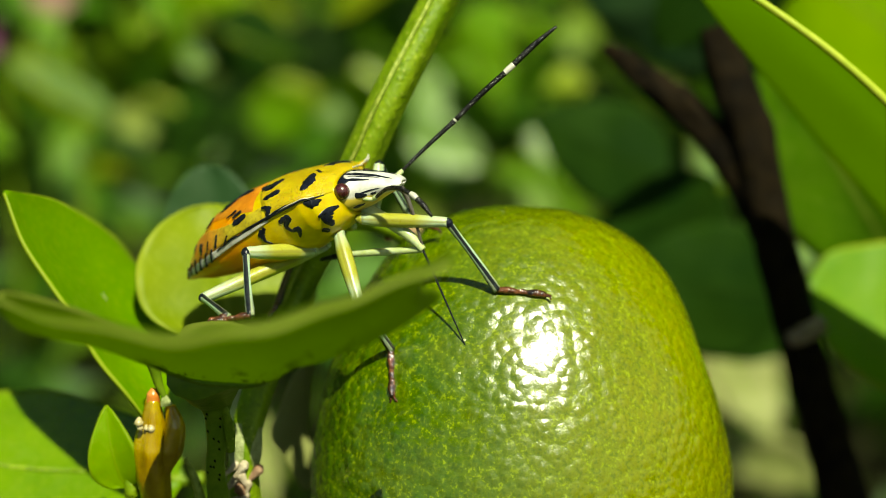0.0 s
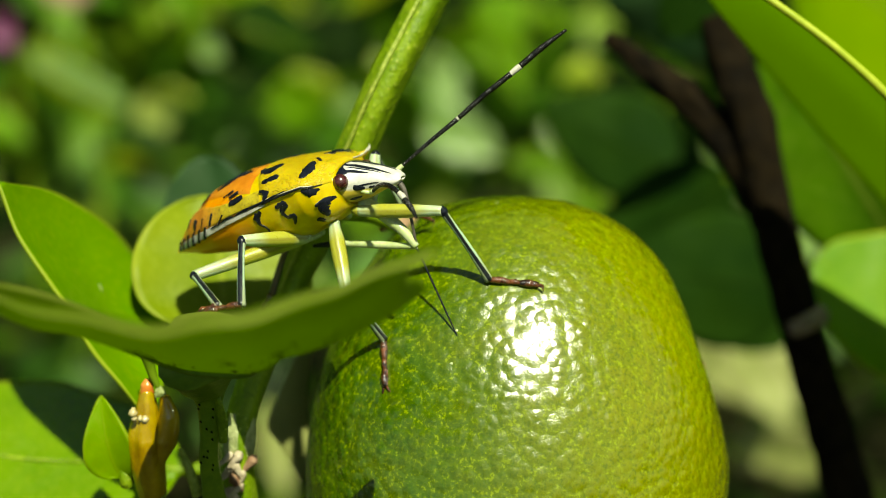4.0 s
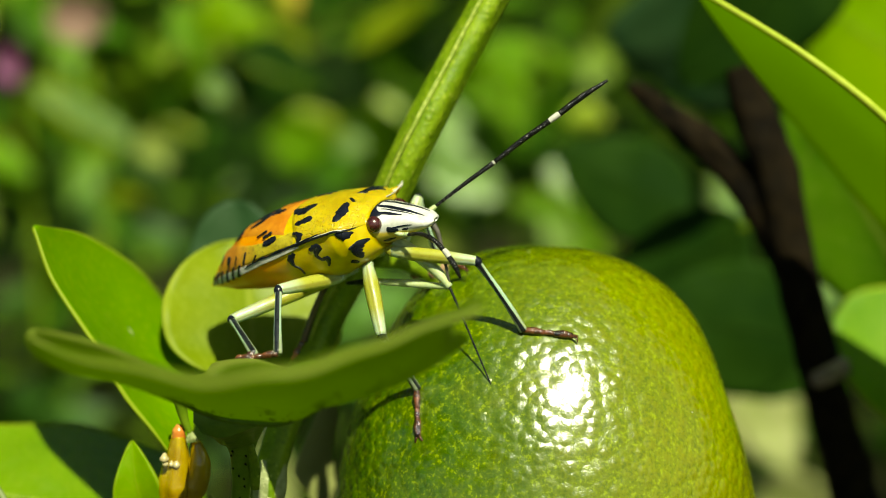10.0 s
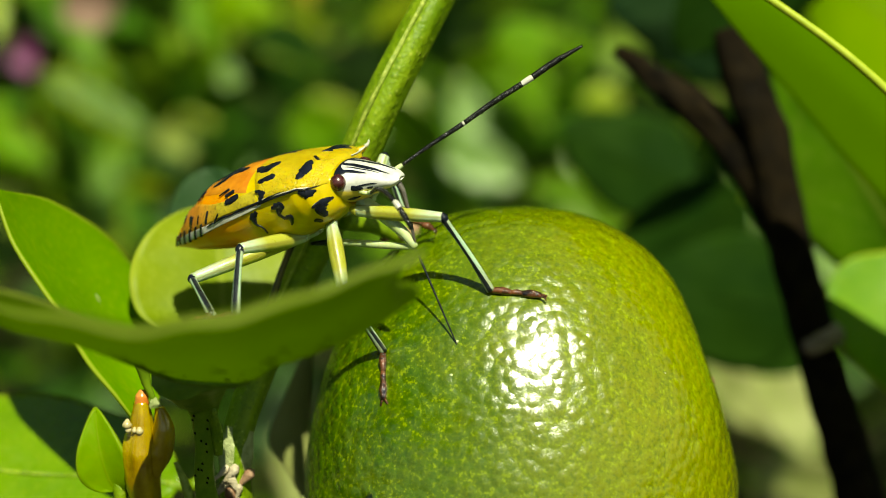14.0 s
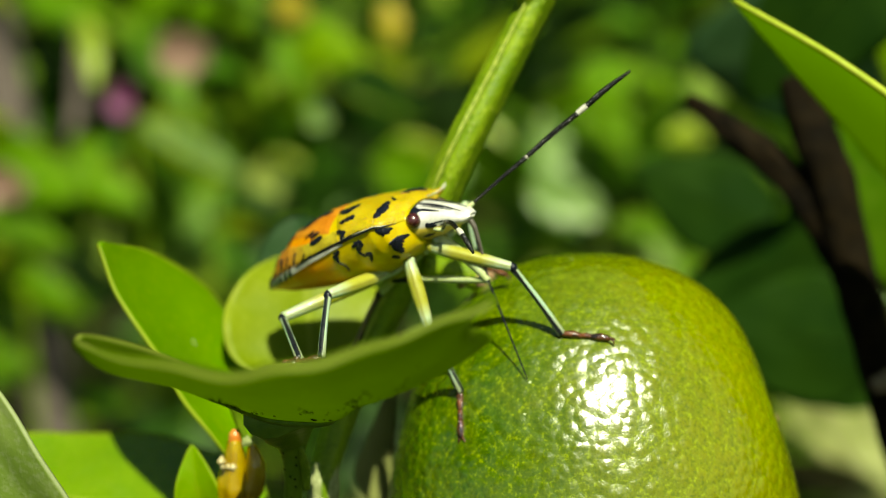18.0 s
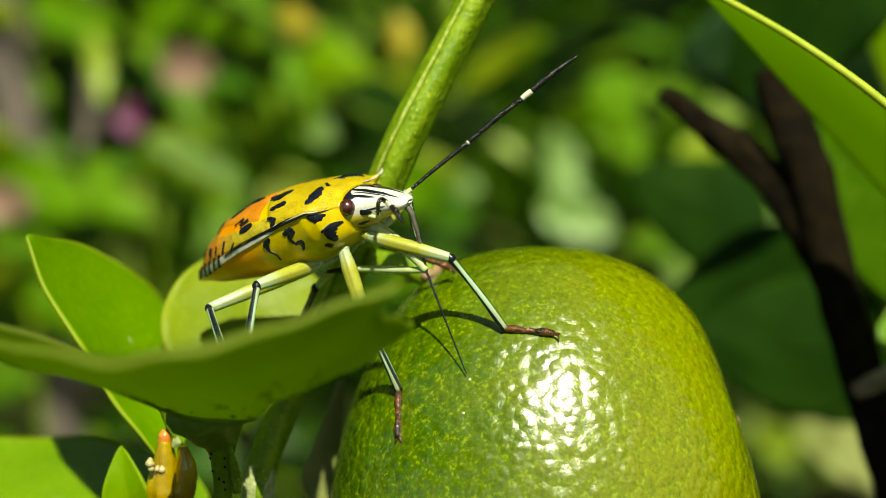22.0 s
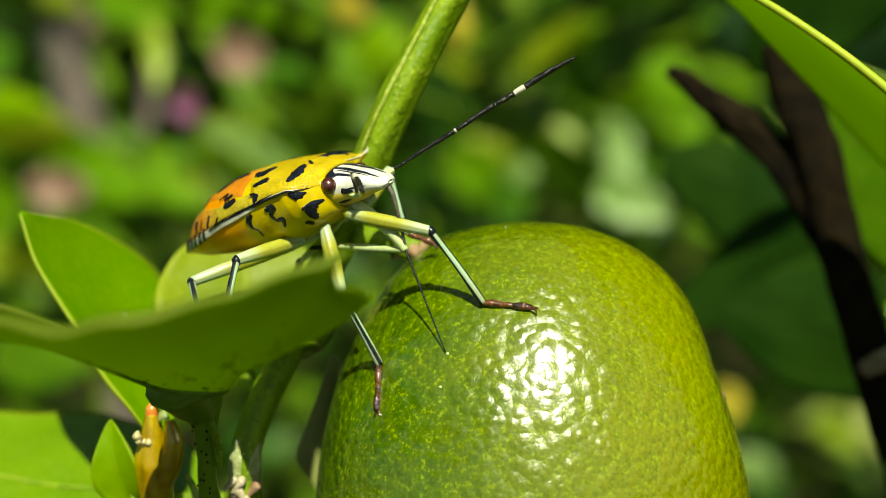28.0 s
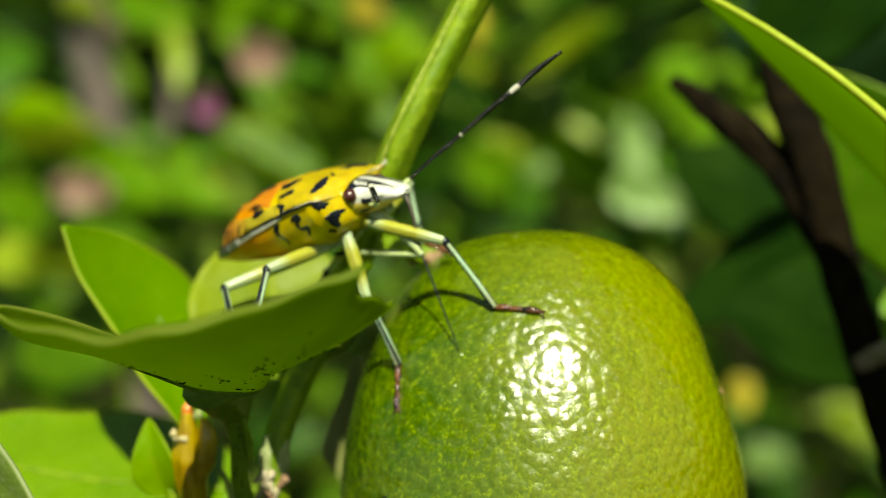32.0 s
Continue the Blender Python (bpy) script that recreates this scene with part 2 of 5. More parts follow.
# pale colour for the beads that imitate glints on the bud
GLINT = plain("pale_glint", (0.40, 0.32, 0.12), (0.55, 0.48, 0.28), 900.0, 0.22, 0.1, 0.00002, 1.0)
BUDTIP = plain("orange_bud_tip", (0.55, 0.16, 0.02), (0.62, 0.24, 0.05), 900.0, 0.3)
ORANGE = plain("orange_cuticle", (0.50, 0.16, 0.010), (0.66, 0.27, 0.020), 700.0, 0.34, 0.4, 0.00004, 0.5, 0.0, 0.1)
BLACK = plain("black_marking", (0.003, 0.004, 0.007), (0.010, 0.012, 0.022), 900.0, 0.30, 0.6, 0.00004, 0.35)
FEELERBLACK = plain("black_feeler", (0.002, 0.002, 0.002), (0.012, 0.012, 0.010), 1800.0, 0.25, 1.0, 0.00014, 0.35)
STALK = plain("dark_green_stalk", (0.09, 0.165, 0.005), (0.15, 0.235, 0.010), 900.0, 0.45, 0.6, 0.0001, 0.3)
WHITE = plain("white_cuticle", (0.45, 0.43, 0.35), (0.66, 0.64, 0.57), 900.0, 0.3, 0.6, 0.00006)
PALE = plain("pale_green_leg", (0.40, 0.47, 0.20), (0.55, 0.62, 0.34), 800.0, 0.28, 0.3, 0.00003, 0.6, 0.0, 0.25)
EYE = plain("dark_red_eye", (0.022, 0.004, 0.004), (0.075, 0.012, 0.010), 1500.0, 0.24, 0.15, 0.00002, 1.0)
FOOT = plain("red_brown_foot", (0.004, 0.002, 0.002), (0.17, 0.055, 0.018), 1700.0, 0.14, 1.0, 0.0001, 1.0)
CALYX = plain("brown_calyx", (0.16, 0.07, 0.035), (0.38, 0.24, 0.14), 900.0, 0.7, 0.8, 0.0002)
PINK = plain("pink_petal", (0.20, 0.115, 0.085), (0.29, 0.18, 0.125), 100.0, 0.5)
PURPLE = plain("purple_petal", (0.11, 0.015, 0.07), (0.19, 0.05, 0.13), 100.0, 0.5)
GOLD = plain("golden_leaf", (0.34, 0.26, 0.01), (0.45, 0.34, 0.03), 100.0, 0.5)
YELLOWGREEN = plain("yellow_green_leaf", (0.19, 0.28, 0.008), (0.29, 0.37, 0.016), 120.0, 0.45)
PALELEAF = plain("pale_leaf", (0.12, 0.22, 0.045), (0.21, 0.31, 0.10), 100.0, 0.4)
NODE = plain("brown_node_bark", (0.14, 0.10, 0.06), (0.36, 0.27, 0.19), 300.0, 0.8)
DRY = plain("dry_leaf", (0.20, 0.22, 0.06), (0.29, 0.31, 0.10), 90.0, 0.6)
GREYBARK = plain("grey_bark", (0.09, 0.07, 0.06), (0.19, 0.15, 0.13), 120.0, 0.8)
RIDGE = plain("pale_green_ridge", (0.16, 0.24, 0.012), (0.42, 0.48, 0.08), 2200.0, 0.5, 0.8, 0.00012)
RIB = plain("pale_yellow_rib", (0.28, 0.36, 0.02), (0.38, 0.44, 0.04), 500.0, 0.5, 0.3, 0.00006, 0.2)
LIP = plain("grey_brown_lip", (0.035, 0.028, 0.022), (0.16, 0.14, 0.12), 1500.0, 0.35, 0.6, 0.00005)
EARTH = plain("garden_soil", (0.008, 0.010, 0.003), (0.026, 0.026, 0.008), 12.0, 0.9, 0.8, 0.01, 0.1)
HEDGE = plain("far_foliage", (0.002, 0.007, 0.0008), (0.012, 0.030, 0.003), 14.0, 0.8, 0.6, 0.02, 0.08)


def leg_material(name, body, ends, stripe=None, axis_len=1.0):
    """A leg segment: paler towards its ends, some with dark lines along it."""
    m = Mat(name)
    x = m.axis(0, "Generated")
    away = m.math("ABSOLUTE", m.math("SUBTRACT", x, 0.45), 0)
    base = m.mix(m.ramp(away, (0.18, 0.0), (0.42, 1.0)), body, ends)
    base = m.mix(m.math("MULTIPLY", m.noise(1500.0), 0.3), base, tuple(c * 0.7 for c in body))
    round_ = m.math("ARCTAN2", m.axis(1), m.axis(2))
    if stripe:
        lines = m.math("SINE", m.math("MULTIPLY", m.math("ADD", round_, 0.35), 3.0), 0)
        base = m.mix(m.ramp(m.math("ADD", m.math("MULTIPLY", lines, 0.5), 0.5), (0.40, 0.0), (0.54, 1.0)), base, stripe)
    else:
        lines = m.math("SINE", m.math("MULTIPLY", m.math("ADD", round_, 0.2), 4.0), 0)
        base = m.mix(m.math("MULTIPLY", m.ramp(m.math("ADD", m.math("MULTIPLY", lines, 0.5), 0.5), (0.75, 0.0), (0.95, 1.0)), 0.5), base, (0.20, 0.17, 0.02))
    m.color(base)
    m.rough(m.ramp(m.noise(2200.0), (0.3, 0.24), (0.7, 0.46)))
    m.bump(m.math("ADD", m.noise(2500.0), m.noise(900.0)), 0.6, 0.00005)
    m.bsdf.inputs["Specular IOR Level"].default_value = 0.45
    m.bsdf.inputs["Subsurface Weight"].default_value = 0.5
    m.bsdf.inputs["Subsurface Radius"].default_value = (0.9, 0.9, 0.5)
    m.bsdf.inputs["Subsurface Scale"].default_value = 0.0007
    return m.mat


def pitted_material():
    """Yellow shell, pitted and finely wrinkled with olive brown."""
    m = Mat("pitted_yellow_shell")
    n = m.noise(420.0, 3.0)
    base = m.mix(m.ramp(n, (0.35, 0.0), (0.68, 1.0)), (0.43, 0.31, 0.008), (0.56, 0.42, 0.014))
    pits = m.voronoi(2600.0)
    worm = m.math("ABSOLUTE", m.math("SUBTRACT", m.noise(1500.0, 2.0), 0.5), 0)
    # olive brown in the pits and along the fine lines
    pit_lines = m.math("MAXIMUM", m.ramp(pits, (0.10, 1.0), (0.30, 0.0)), m.math("MULTIPLY", m.ramp(worm, (0.0, 1.0), (0.035, 0.0)), 0.8))
    base = m.mix(m.math("MULTIPLY", pit_lines, 0.38), base, (0.20, 0.15, 0.012))
    m.color(base)
    m.rough(m.ramp(n, (0.3, 0.28), (0.7, 0.42)))
    m.bump(m.math("SUBTRACT", m.math("MULTIPLY", n, 1.5), m.math("MULTIPLY", pit_lines, 0.7)), 0.7, 0.00010)
    m.bsdf.inputs["Subsurface Weight"].default_value = 0.1
    m.bsdf.inputs["Subsurface Scale"].default_value = 0.0004
    return m.mat


YELLOW = pitted_material()


def wing_material():
    """Olive-yellow wing with fine dark grain, orange towards the tail."""
    m = Mat("olive_yellow_wing")
    n = m.noise(1200.0, 4.0)
    base = m.mix(m.ramp(n, (0.35, 0.0), (0.68, 1.0)), (0.36, 0.28, 0.012), (0.52, 0.42, 0.025))
    tail = m.add("ShaderNodeMapRange")
    tail.inputs["From Min"].default_value, tail.inputs["From Max"].default_value = -0.0040, -0.0078
    m.link(m.math("ADD", m.axis(0), m.math("MULTIPLY", m.noise(300.0), 0.003)), tail.inputs["Value"])
    base = m.mix(tail.outputs[0], base, (0.60, 0.23, 0.025))
    fine = m.noise(3200.0, 3.0, 0.7)
    base = m.mix(m.math("MULTIPLY", m.ramp(fine, (0.52, 0.0), (0.66, 1.0)), 0.5), base, (0.10, 0.07, 0.01))
    m.color(base)
    m.rough(m.ramp(n, (0.3, 0.28), (0.7, 0.45)))
    m.bump(m.math("ADD", n, fine), 0.6, 0.00007)
    return m.mat


OLIVE = wing_material()
FEMUR = leg_material("yellow_femur", (0.37, 0.37, 0.045), (0.44, 0.55, 0.36))
TIBIA = leg_material("green_black_tibia", (0.38, 0.52, 0.36), (0.30, 0.34, 0.20), (0.010, 0.013, 0.016))
DARKTIBIA = leg_material("dark_tibia", (0.13, 0.10, 0.04), (0.10, 0.05, 0.03), (0.012, 0.012, 0.012))


# ---- building helpers ----
def mesh_from(name, verts, faces, smooth=True, uvs=None):
    me = bpy.data.meshes.new(name)
    me.from_pydata([tuple(v) for v in verts], [], faces)
    if smooth:
        me.polygons.foreach_set("use_smooth", [True] * len(me.polygons))
    if uvs is not None:
        layer = me.uv_layers.new(name="uv")
        layer.data.foreach_set("uv", [c for loop in me.loops for c in uvs[loop.vertex_index]])
    me.update()
    return me


def part(name, data, material, parent, label=""):
    if isinstance(data, bmesh.types.BMesh):
        me = bpy.data.meshes.new(name)
        data.to_mesh(me)
        data.free()
    else:
        me = data
    me.materials.append(material)
    ob = new(name, me)
    ob.parent = parent
    if label:
        ob["label"] = label
    return ob


def empty(name, m=None):
    ob = new(name)
    ob.empty_display_size = 0.002
    if m is not None:
        ob.matrix_world = m
    return ob


def sheet(fn, nu, nv, closed_v=False):
    """Vertices, faces and uvs of a grid of fn(u, v)."""
    verts, uvs, faces = [], [], []
    for i in range(nu + 1):
        for j in range(nv + (0 if closed_v else 1)):
            u, v = i / nu, j / nv
            verts.append(fn(u, v))
            uvs.append((u, v))
    row = nv if closed_v else nv + 1
    for i in range(nu):
        for j in range(nv):
            a, b = i * row + j, i * row + (j + 1) % row
            faces.append((a, b, b + row, a + row))
    return verts, faces, uvs


def curve_at(points, u):
    """A point on a smooth curve through points, u from 0 to 1."""
    n = len(points) - 1
    k = min(int(u * n), n - 1)
    f = u * n - k
    p1, p2 = Vector(points[k]), Vector(points[k + 1])
    p0 = Vector(points[k - 1]) if k else p1 * 2 - p2
    p3 = Vector(points[k + 2]) if k + 2 <= n else p2 * 2 - p1
    return 0.5 * (2 * p1 + (p2 - p0) * f + (2 * p0 - 5 * p1 + 4 * p2 - p3) * f * f + (3 * p1 - p0 - 3 * p2 + p3) * f ** 3)


def tube(points, radii, around=14, along=40, ridge=0.0, ridges=5, lump=0.0, seed=0.0):
    """A tapered tube along a smooth curve, closed at both ends."""
    verts, faces = [], []
    last = None
    for i in range(along + 1):
        u = i / along
        p = curve_at(points, u)
        d = (curve_at(points, min(u + 0.01, 1)) - curve_at(points, max(u - 0.01, 0))).normalized()
        if last is None:
            side = d.orthogonal().normalized()
        else:
            side = (last - d * last.dot(d)).normalized()
        last = side
        up = d.cross(side)
        k = u * (len(radii) - 1)
        a = min(int(k), len(radii) - 2)
        r = radii[a] + (radii[a + 1] - radii[a]) * (k - a)
        for j in range(around):
            t = 2 * math.pi * j / around
            q = r * (1 + ridge * math.cos(ridges * t))
            if lump:
                q *= 1 + lump * noise.noise(Vector((p.x, p.y, p.z)) * 300 + Vector((math.cos(t) * 2 + seed, math.sin(t) * 2, seed)))
            verts.append(p + side * (q * math.cos(t)) + up * (q * math.sin(t)))
    for i in range(along):
        for j in range(around):
            a, b = i * around + j, i * around + (j + 1) % around
            faces.append((a, b, b + around, a + around))
    faces.append(tuple(reversed(range(around))))
    faces.append(tuple(range(along * around, (along + 1) * around)))
    return verts, faces


def mm(points):
    return [Vector(p) * 0.001 for p in points]


def thicken(ob, amount):
    mod = ob.modifiers.new("thickness", "SOLIDIFY")
    mod.thickness, mod.offset = amount, 0.0


def citrus_leaf(name, base, tip, side, width, material, label, bow=0.12, fold=0.25, stalk=0.0, wave=0.03, blunt=1.0, nu=36, nv=18, seed=0, skew=0.0, raised=True, lop=1.0, full=0.72, rib=None):
    """A leaf from base to tip (mm); side points towards one edge, fold lifts both edges, bow bends it lengthwise."""
    root = empty(name)
    tagged(root, label, "leaf")
    b, t = Vector(base) * 0.001, Vector(tip) * 0.001
    ax = t - b
    length = ax.length
    ax.normalize()
    s = Vector(side)
    s = (s - ax * s.dot(ax)).normalized()
    up = ax.cross(s)
    half = width * 0.0005

    def place(u, v, lift=0.0):
        w = half * (math.sin(math.pi * min(max(u, 0.002), 0.998) ** (0.82 * blunt)) ** full)
        y = (v - 0.5) * 2
        w *= lop if y < 0 else 1.0
        ripple = wave * half * math.sin(u * 19 + seed * 2 + y * 2) * y * y + 0.04 * half * noise.noise(Vector((u * 4, y * 2, seed)))
        z = fold * abs(y) ** 1.3 * w + bow * length * (math.sin(math.pi * u) - 0.3 * u) + ripple
        return b + ax * (u * length) + s * ((y + skew) * w) + up * (z + lift)

    verts, faces, uvs = sheet(place, nu, nv)
    blade = part("blade", mesh_from("blade", verts, faces, True, uvs), material, root)
    thicken(blade, 0.00032)
    mids = [place(u / 10, 0.5, 0.0001 if raised else -0.0002) for u in range(11)]
    v2, f2 = tube(mids, [0.00055, 0.0004, 0.00012] if raised else [0.0003, 0.00022, 0.00012], 8, 24)
    part("midrib", mesh_from("midrib", v2, f2), rib or STEM, root)
    if stalk:
        v3, f3 = tube([b - ax * stalk * 0.001 - up * stalk * 0.0003, b - ax * stalk * 0.0005, b + ax * 0.001], [0.0007, 0.0006, 0.0005], 8, 10)
        part("leaf_stalk", mesh_from("leaf_stalk", v3, f3), STEM, root)
    return root


# ---- ground and distance ----
def ground_sheet():
    def place(u, v):
        r = 0.01 + 60.0 * u ** 3
        a = v * 2 * math.pi
        return (r * math.cos(a), r * math.sin(a), -0.62 + 0.03 * noise.noise(Vector((r * math.cos(a) * 3, r * math.sin(a) * 3, 0))))
    verts, faces, uvs = sheet(place, 40, 64, True)
    faces.append(tuple(range(64)))
    ob = new("ground", mesh_from("ground", verts, faces))
    ob.data.materials.append(EARTH)
    tagged(ob, "bare brown garden soil beneath the shrubs", "ground", kind="structure")


def far_hedge():
    def place(u, v):
        a = -1.2 + 2.4 * u
        r = 2.6 + 0.35 * noise.noise(Vector((a * 6, v * 5, 0))) + 0.15 * noise.noise(Vector((a * 20, v * 16, 3)))
        return (r * math.sin(a), r * math.cos(a) - 0.2, -0.7 + v * 3.0)
    verts, faces, uvs = sheet(place, 120, 80)
    ob = new("backdrop", mesh_from("backdrop", verts, faces))
    ob.data.materials.append(HEDGE)
    tagged(ob, "dark green hedge far behind the lime bush", "hedge", kind="structure")


ground_sheet()
far_hedge()


def shrub_leaves(name, label, count, low, high, size, seed, keep=None):
    """Many small leaves, each of six faces, in one mesh."""
    rnd = random.Random(seed)
    verts, faces = [], []
    made = 0
    while made < count:
        p = Vector([rnd.uniform(a, b) for a, b in zip(low, high)])
        clump = noise.noise(p * 9.0 + Vector((seed, 0, 0)))
        if clump < rnd.uniform(-0.35, 0.25) or (keep and not keep(p)):
            made += 0.02
            continue
        made += 1
        length = rnd.uniform(*size)
        half = length * rnd.uniform(0.22, 0.32)
        turn = Euler((rnd.uniform(-0.9, 0.9), rnd.uniform(-0.9, 0.9), rnd.uniform(0, 6.28))).to_matrix()
        k = len(verts)
        for x, y, z in ((0, 0, 0), (0.28, 0.8, 0.12), (0.28, -0.8, 0.12), (0.38, 0, 0.05), (0.68, 0.75, 0.1), (0.68, -0.75, 0.1), (0.7, 0, 0.03), (1, 0, -0.12)):
            verts.append(p + turn @ Vector((x * length, y * half, z * length)))
        faces += [(k, k + 3, k + 1), (k, k + 2, k + 3), (k + 1, k + 3, k + 6, k + 4), (k + 3, k + 2, k + 5, k + 6), (k + 4, k + 6, k + 7), (k + 6, k + 5, k + 7)]
    ob = new(name, mesh_from(name, verts, faces))
    ob.data.materials.append(SHRUB)
    tagged(ob, label, "shrub", kind="stuff")
    return ob


shrub_leaves("shrub_foliage", "sunlit green garden shrub behind the lime twig", 700, (-0.40, 0.44, -0.40), (0.45, 0.80, 0.26), (0.028, 0.060), 3, lambda p: ((p.x - 0.02) / 0.46) ** 2 + ((p.z + 0.07) / 0.34) ** 2 + ((p.y - 0.64) / 0.24) ** 2 < 1 + 0.5 * noise.noise(p * 7))
shrub_leaves("shrub_foliage", "dense dark green shrub foliage in the distance", 2200, (-0.75, 0.65, -0.60), (0.75, 1.5, 0.5), (0.035, 0.075), 8)


# ---- lime ----
LIME_C = Vector((8.784, -7.748, -22.895)) * 0.001
LIME_AXES = (19.285, 17.175, 26.186)
LIME_TURN = Matrix.Rotation(radians(19.373), 3, Vector((-0.970, 0.153, 0.189)))
# swellings and hollows of the fruit: direction and share of the radius
LIME_BUMPS = [(Vector(d), h) for d, h in (((-0.44, -0.01, 0.9), 0.028), ((0.8, -0.06, 0.6), -0.023), ((0.55, -0.06, 0.83), 0.027), ((-0.01, -0.05, 1.0), -0.022), ((0.98, -0.21, 0.03), 0.020), ((0.94, -0.07, 0.32), -0.009), ((-0.62, -0.68, 0.4), 0.012))]


def lime_at(d):
    """A point of the peel in the direction d, in the lime's own turn."""
    d = Vector(d).normalized()
    r = 1 / math.sqrt(sum((d[i] / LIME_AXES[i]) ** 2 for i in range(3)))
    r *= 1 + sum(h * math.exp(-(d - c).length_squared / 0.068) for c, h in LIME_BUMPS)
    r *= 1 + 0.004 * noise.noise(d * 3.1) + 0.0025 * noise.noise(d * 9.0) + 0.0012 * noise.noise(d * 30.0)
    return LIME_TURN @ (d * (r * 0.001))


def lime():
    root = empty("lime", Matrix.Translation(LIME_C))
    tagged(root, "glossy green lime with dimpled peel hanging under the leaves", "lime")

    def place(u, v):
        a, b = math.pi * (0.002 + 0.996 * u), 2 * math.pi * v
        return lime_at((math.sin(a) * math.cos(b), math.sin(a) * math.sin(b), -math.cos(a)))
    verts, faces, uvs = sheet(place, 150, 220, True)
    faces.append(tuple(reversed(range(220))))
    faces.append(tuple(range(150 * 220, 151 * 220)))
    part("peel", mesh_from("peel", verts, faces), LIME, root)
    return root


lime_thing = lime()


# ---- lime twig and its leaves ----
def boat_leaf():
    """The cupped leaf that the bug stands on: rim, keel and far edge run from its tip to its blunt, notched end."""
    root = empty("citrus_leaf")
    tagged(root, "cupped green citrus leaf bearing the feeding bug", "leaf")
    rim = mm([(-28.2, -40.5, 6.0), (-24.6, -44.6, 5.8), (-19.1, -49.2, 6.1), (-13.9, -52.5, 6.4), (-10.1, -53.8, 7.1), (-6.7, -52.5, 7.5), (-3.5, -49.9, 7.9), (-0.2, -48.4, 8.7), (3.2, -46.7, 9.5)])
    keel = mm([(-28.5, -39.6, 5.3), (-27.1, -37.3, 3.0), (-23.7, -32.6, 0.0), (-20.6, -28.0, -3.2), (-17.9, -22.6, -6.5), (-12.2, -27.2, -4.9), (-9.6, -31.5, -2.7), (-6.4, -35.3, -0.7), (-1.8, -36.6, 1.6), (1.8, -35.6, 3.8)])
    far = mm([(-28.1, -40.9, 6.4), (-27.4, -38.8, 5.8), (-25.4, -36.0, 4.2), (-23.0, -32.5, 1.9), (-20.6, -28.8, -0.7), (-19.3, -24.0, -2.4), (-18.4, -22.0, -2.2), (-15.4, -23.4, -1.7), (-12.2, -26.0, -1.5), (-8.0, -30.5, -0.2), (-3.0, -33.0, 1.6), (1.6, -33.8, 3.6)])

    def place(u, v):
        if u < 0.05:
            e = 1 - u / 0.05
            v = 0.4 + (v - 0.4) * max(math.sqrt(1 - e * e), 0.04)
        a, k, f = curve_at(rim, u), curve_at(keel, u), curve_at(far, u)
        near, back = (k - a).length, (f - k).length
        share = min(max(near / (near + back + 1e-9), 0.5), 0.86)
        soft = 0.10
        lean = min(max((v - share + soft) / (2 * soft), 0.0), 1.0)
        p = a.lerp(k, min(v / share, 1.0 + soft)) * (1 - lean) + k.lerp(f, max((v - share) / (1 - share), -0.2)) * lean
        # the belly of the near half, and its margin rolled over towards the light
        p.z -= 0.0007 * math.sin(math.pi * min(v / share, 1.0)) * math.sin(math.pi * u)
        s = v / share * near
        lip = (0.0013 + 0.0021 * u) * min(1.0, u * 8)
        p.z += 0.46 * min(s, lip) * max(0.0, 1 - v / share)
        p.z += 0.00010 * math.sin(u * 31) * (1 - v) ** 3 + 0.00025 * noise.noise(Vector((u * 7, v * 5, 2)))
        if u > 0.9:
            q = (u - 0.9) / 0.1
            corner = math.exp(-((v - 0.56 * share) / (0.26 * share)) ** 2)
            p += (curve_at(rim, 0.86) - curve_at(rim, 1)) * (0.62 * corner * q * q)
            p += (curve_at(rim, 0.9) - curve_at(rim, 1)) * (0.35 * max(0.0, 1 - v / (0.16 * share)) ** 2 * q)
        p.y += 0.0003 * noise.noise(Vector((u * 5, v * 4, 8)))
        return p

    verts, faces, uvs = sheet(place, 90, 44)
    blade = part("blade", mesh_from("blade", verts, faces, True, uvs), LEAF_UNDER, root)
    thicken(blade, 0.00038)
    v2, f2 = tube([place(0.30 + u / 24, 0.78) - Vector((0, 0, 0.0003)) for u in range(13)], [0.00005, 0.0003, 0.0004, 0.0003, 0.0001], 8, 40)
    part("midrib", mesh_from("midrib", v2, f2), STALK, root)
    stalk = mm([(-17.3, -21.6, -5.6), (-17.2, -20.2, -7.4), (-17.3, -18.4, -9.6), (-17.3, -18.0, -11.4), (-17.5, -17.8, -14.0), (-17.8, -17.2, -17.6), (-17.6, -15.5, -25)])
    v3, f3 = tube(stalk, [0.0034, 0.0025, 0.0016, 0.0010, 0.00078, 0.00082, 0.0012], 18, 60, 0.10, 3, 0.08)
    part("leaf_stalk", mesh_from("leaf_stalk", v3, f3), STALK, root, "dark green leaf stalk with small specks")
    edge = mm([(-16.4, -18.9, -9.3), (-16.0, -18.9, -11.0), (-15.7, -18.7, -12.6), (-15.9, -18.5, -14.6)])
    inner = mm([(-16.7, -18.7, -9.6), (-16.7, -18.6, -11.2), (-16.6, -18.4, -12.8), (-16.5, -18.2, -14.8)])
    v3, f3, uv3 = sheet(lambda u, v: curve_at(inner, u).lerp(curve_at(edge, u), v) + Vector((0, -0.0002 * math.sin(math.pi * v), 0)), 24, 6)
    wing = part("stalk_wing", mesh_from("stalk_wing", v3, f3, True, uv3), STEM, root, "thin pale wing along the leaf stalk")
    thicken(wing, 0.0002)
    rnd = random.Random(6)
    for k in range(64):
        u = rnd.uniform(0.30, 0.86)
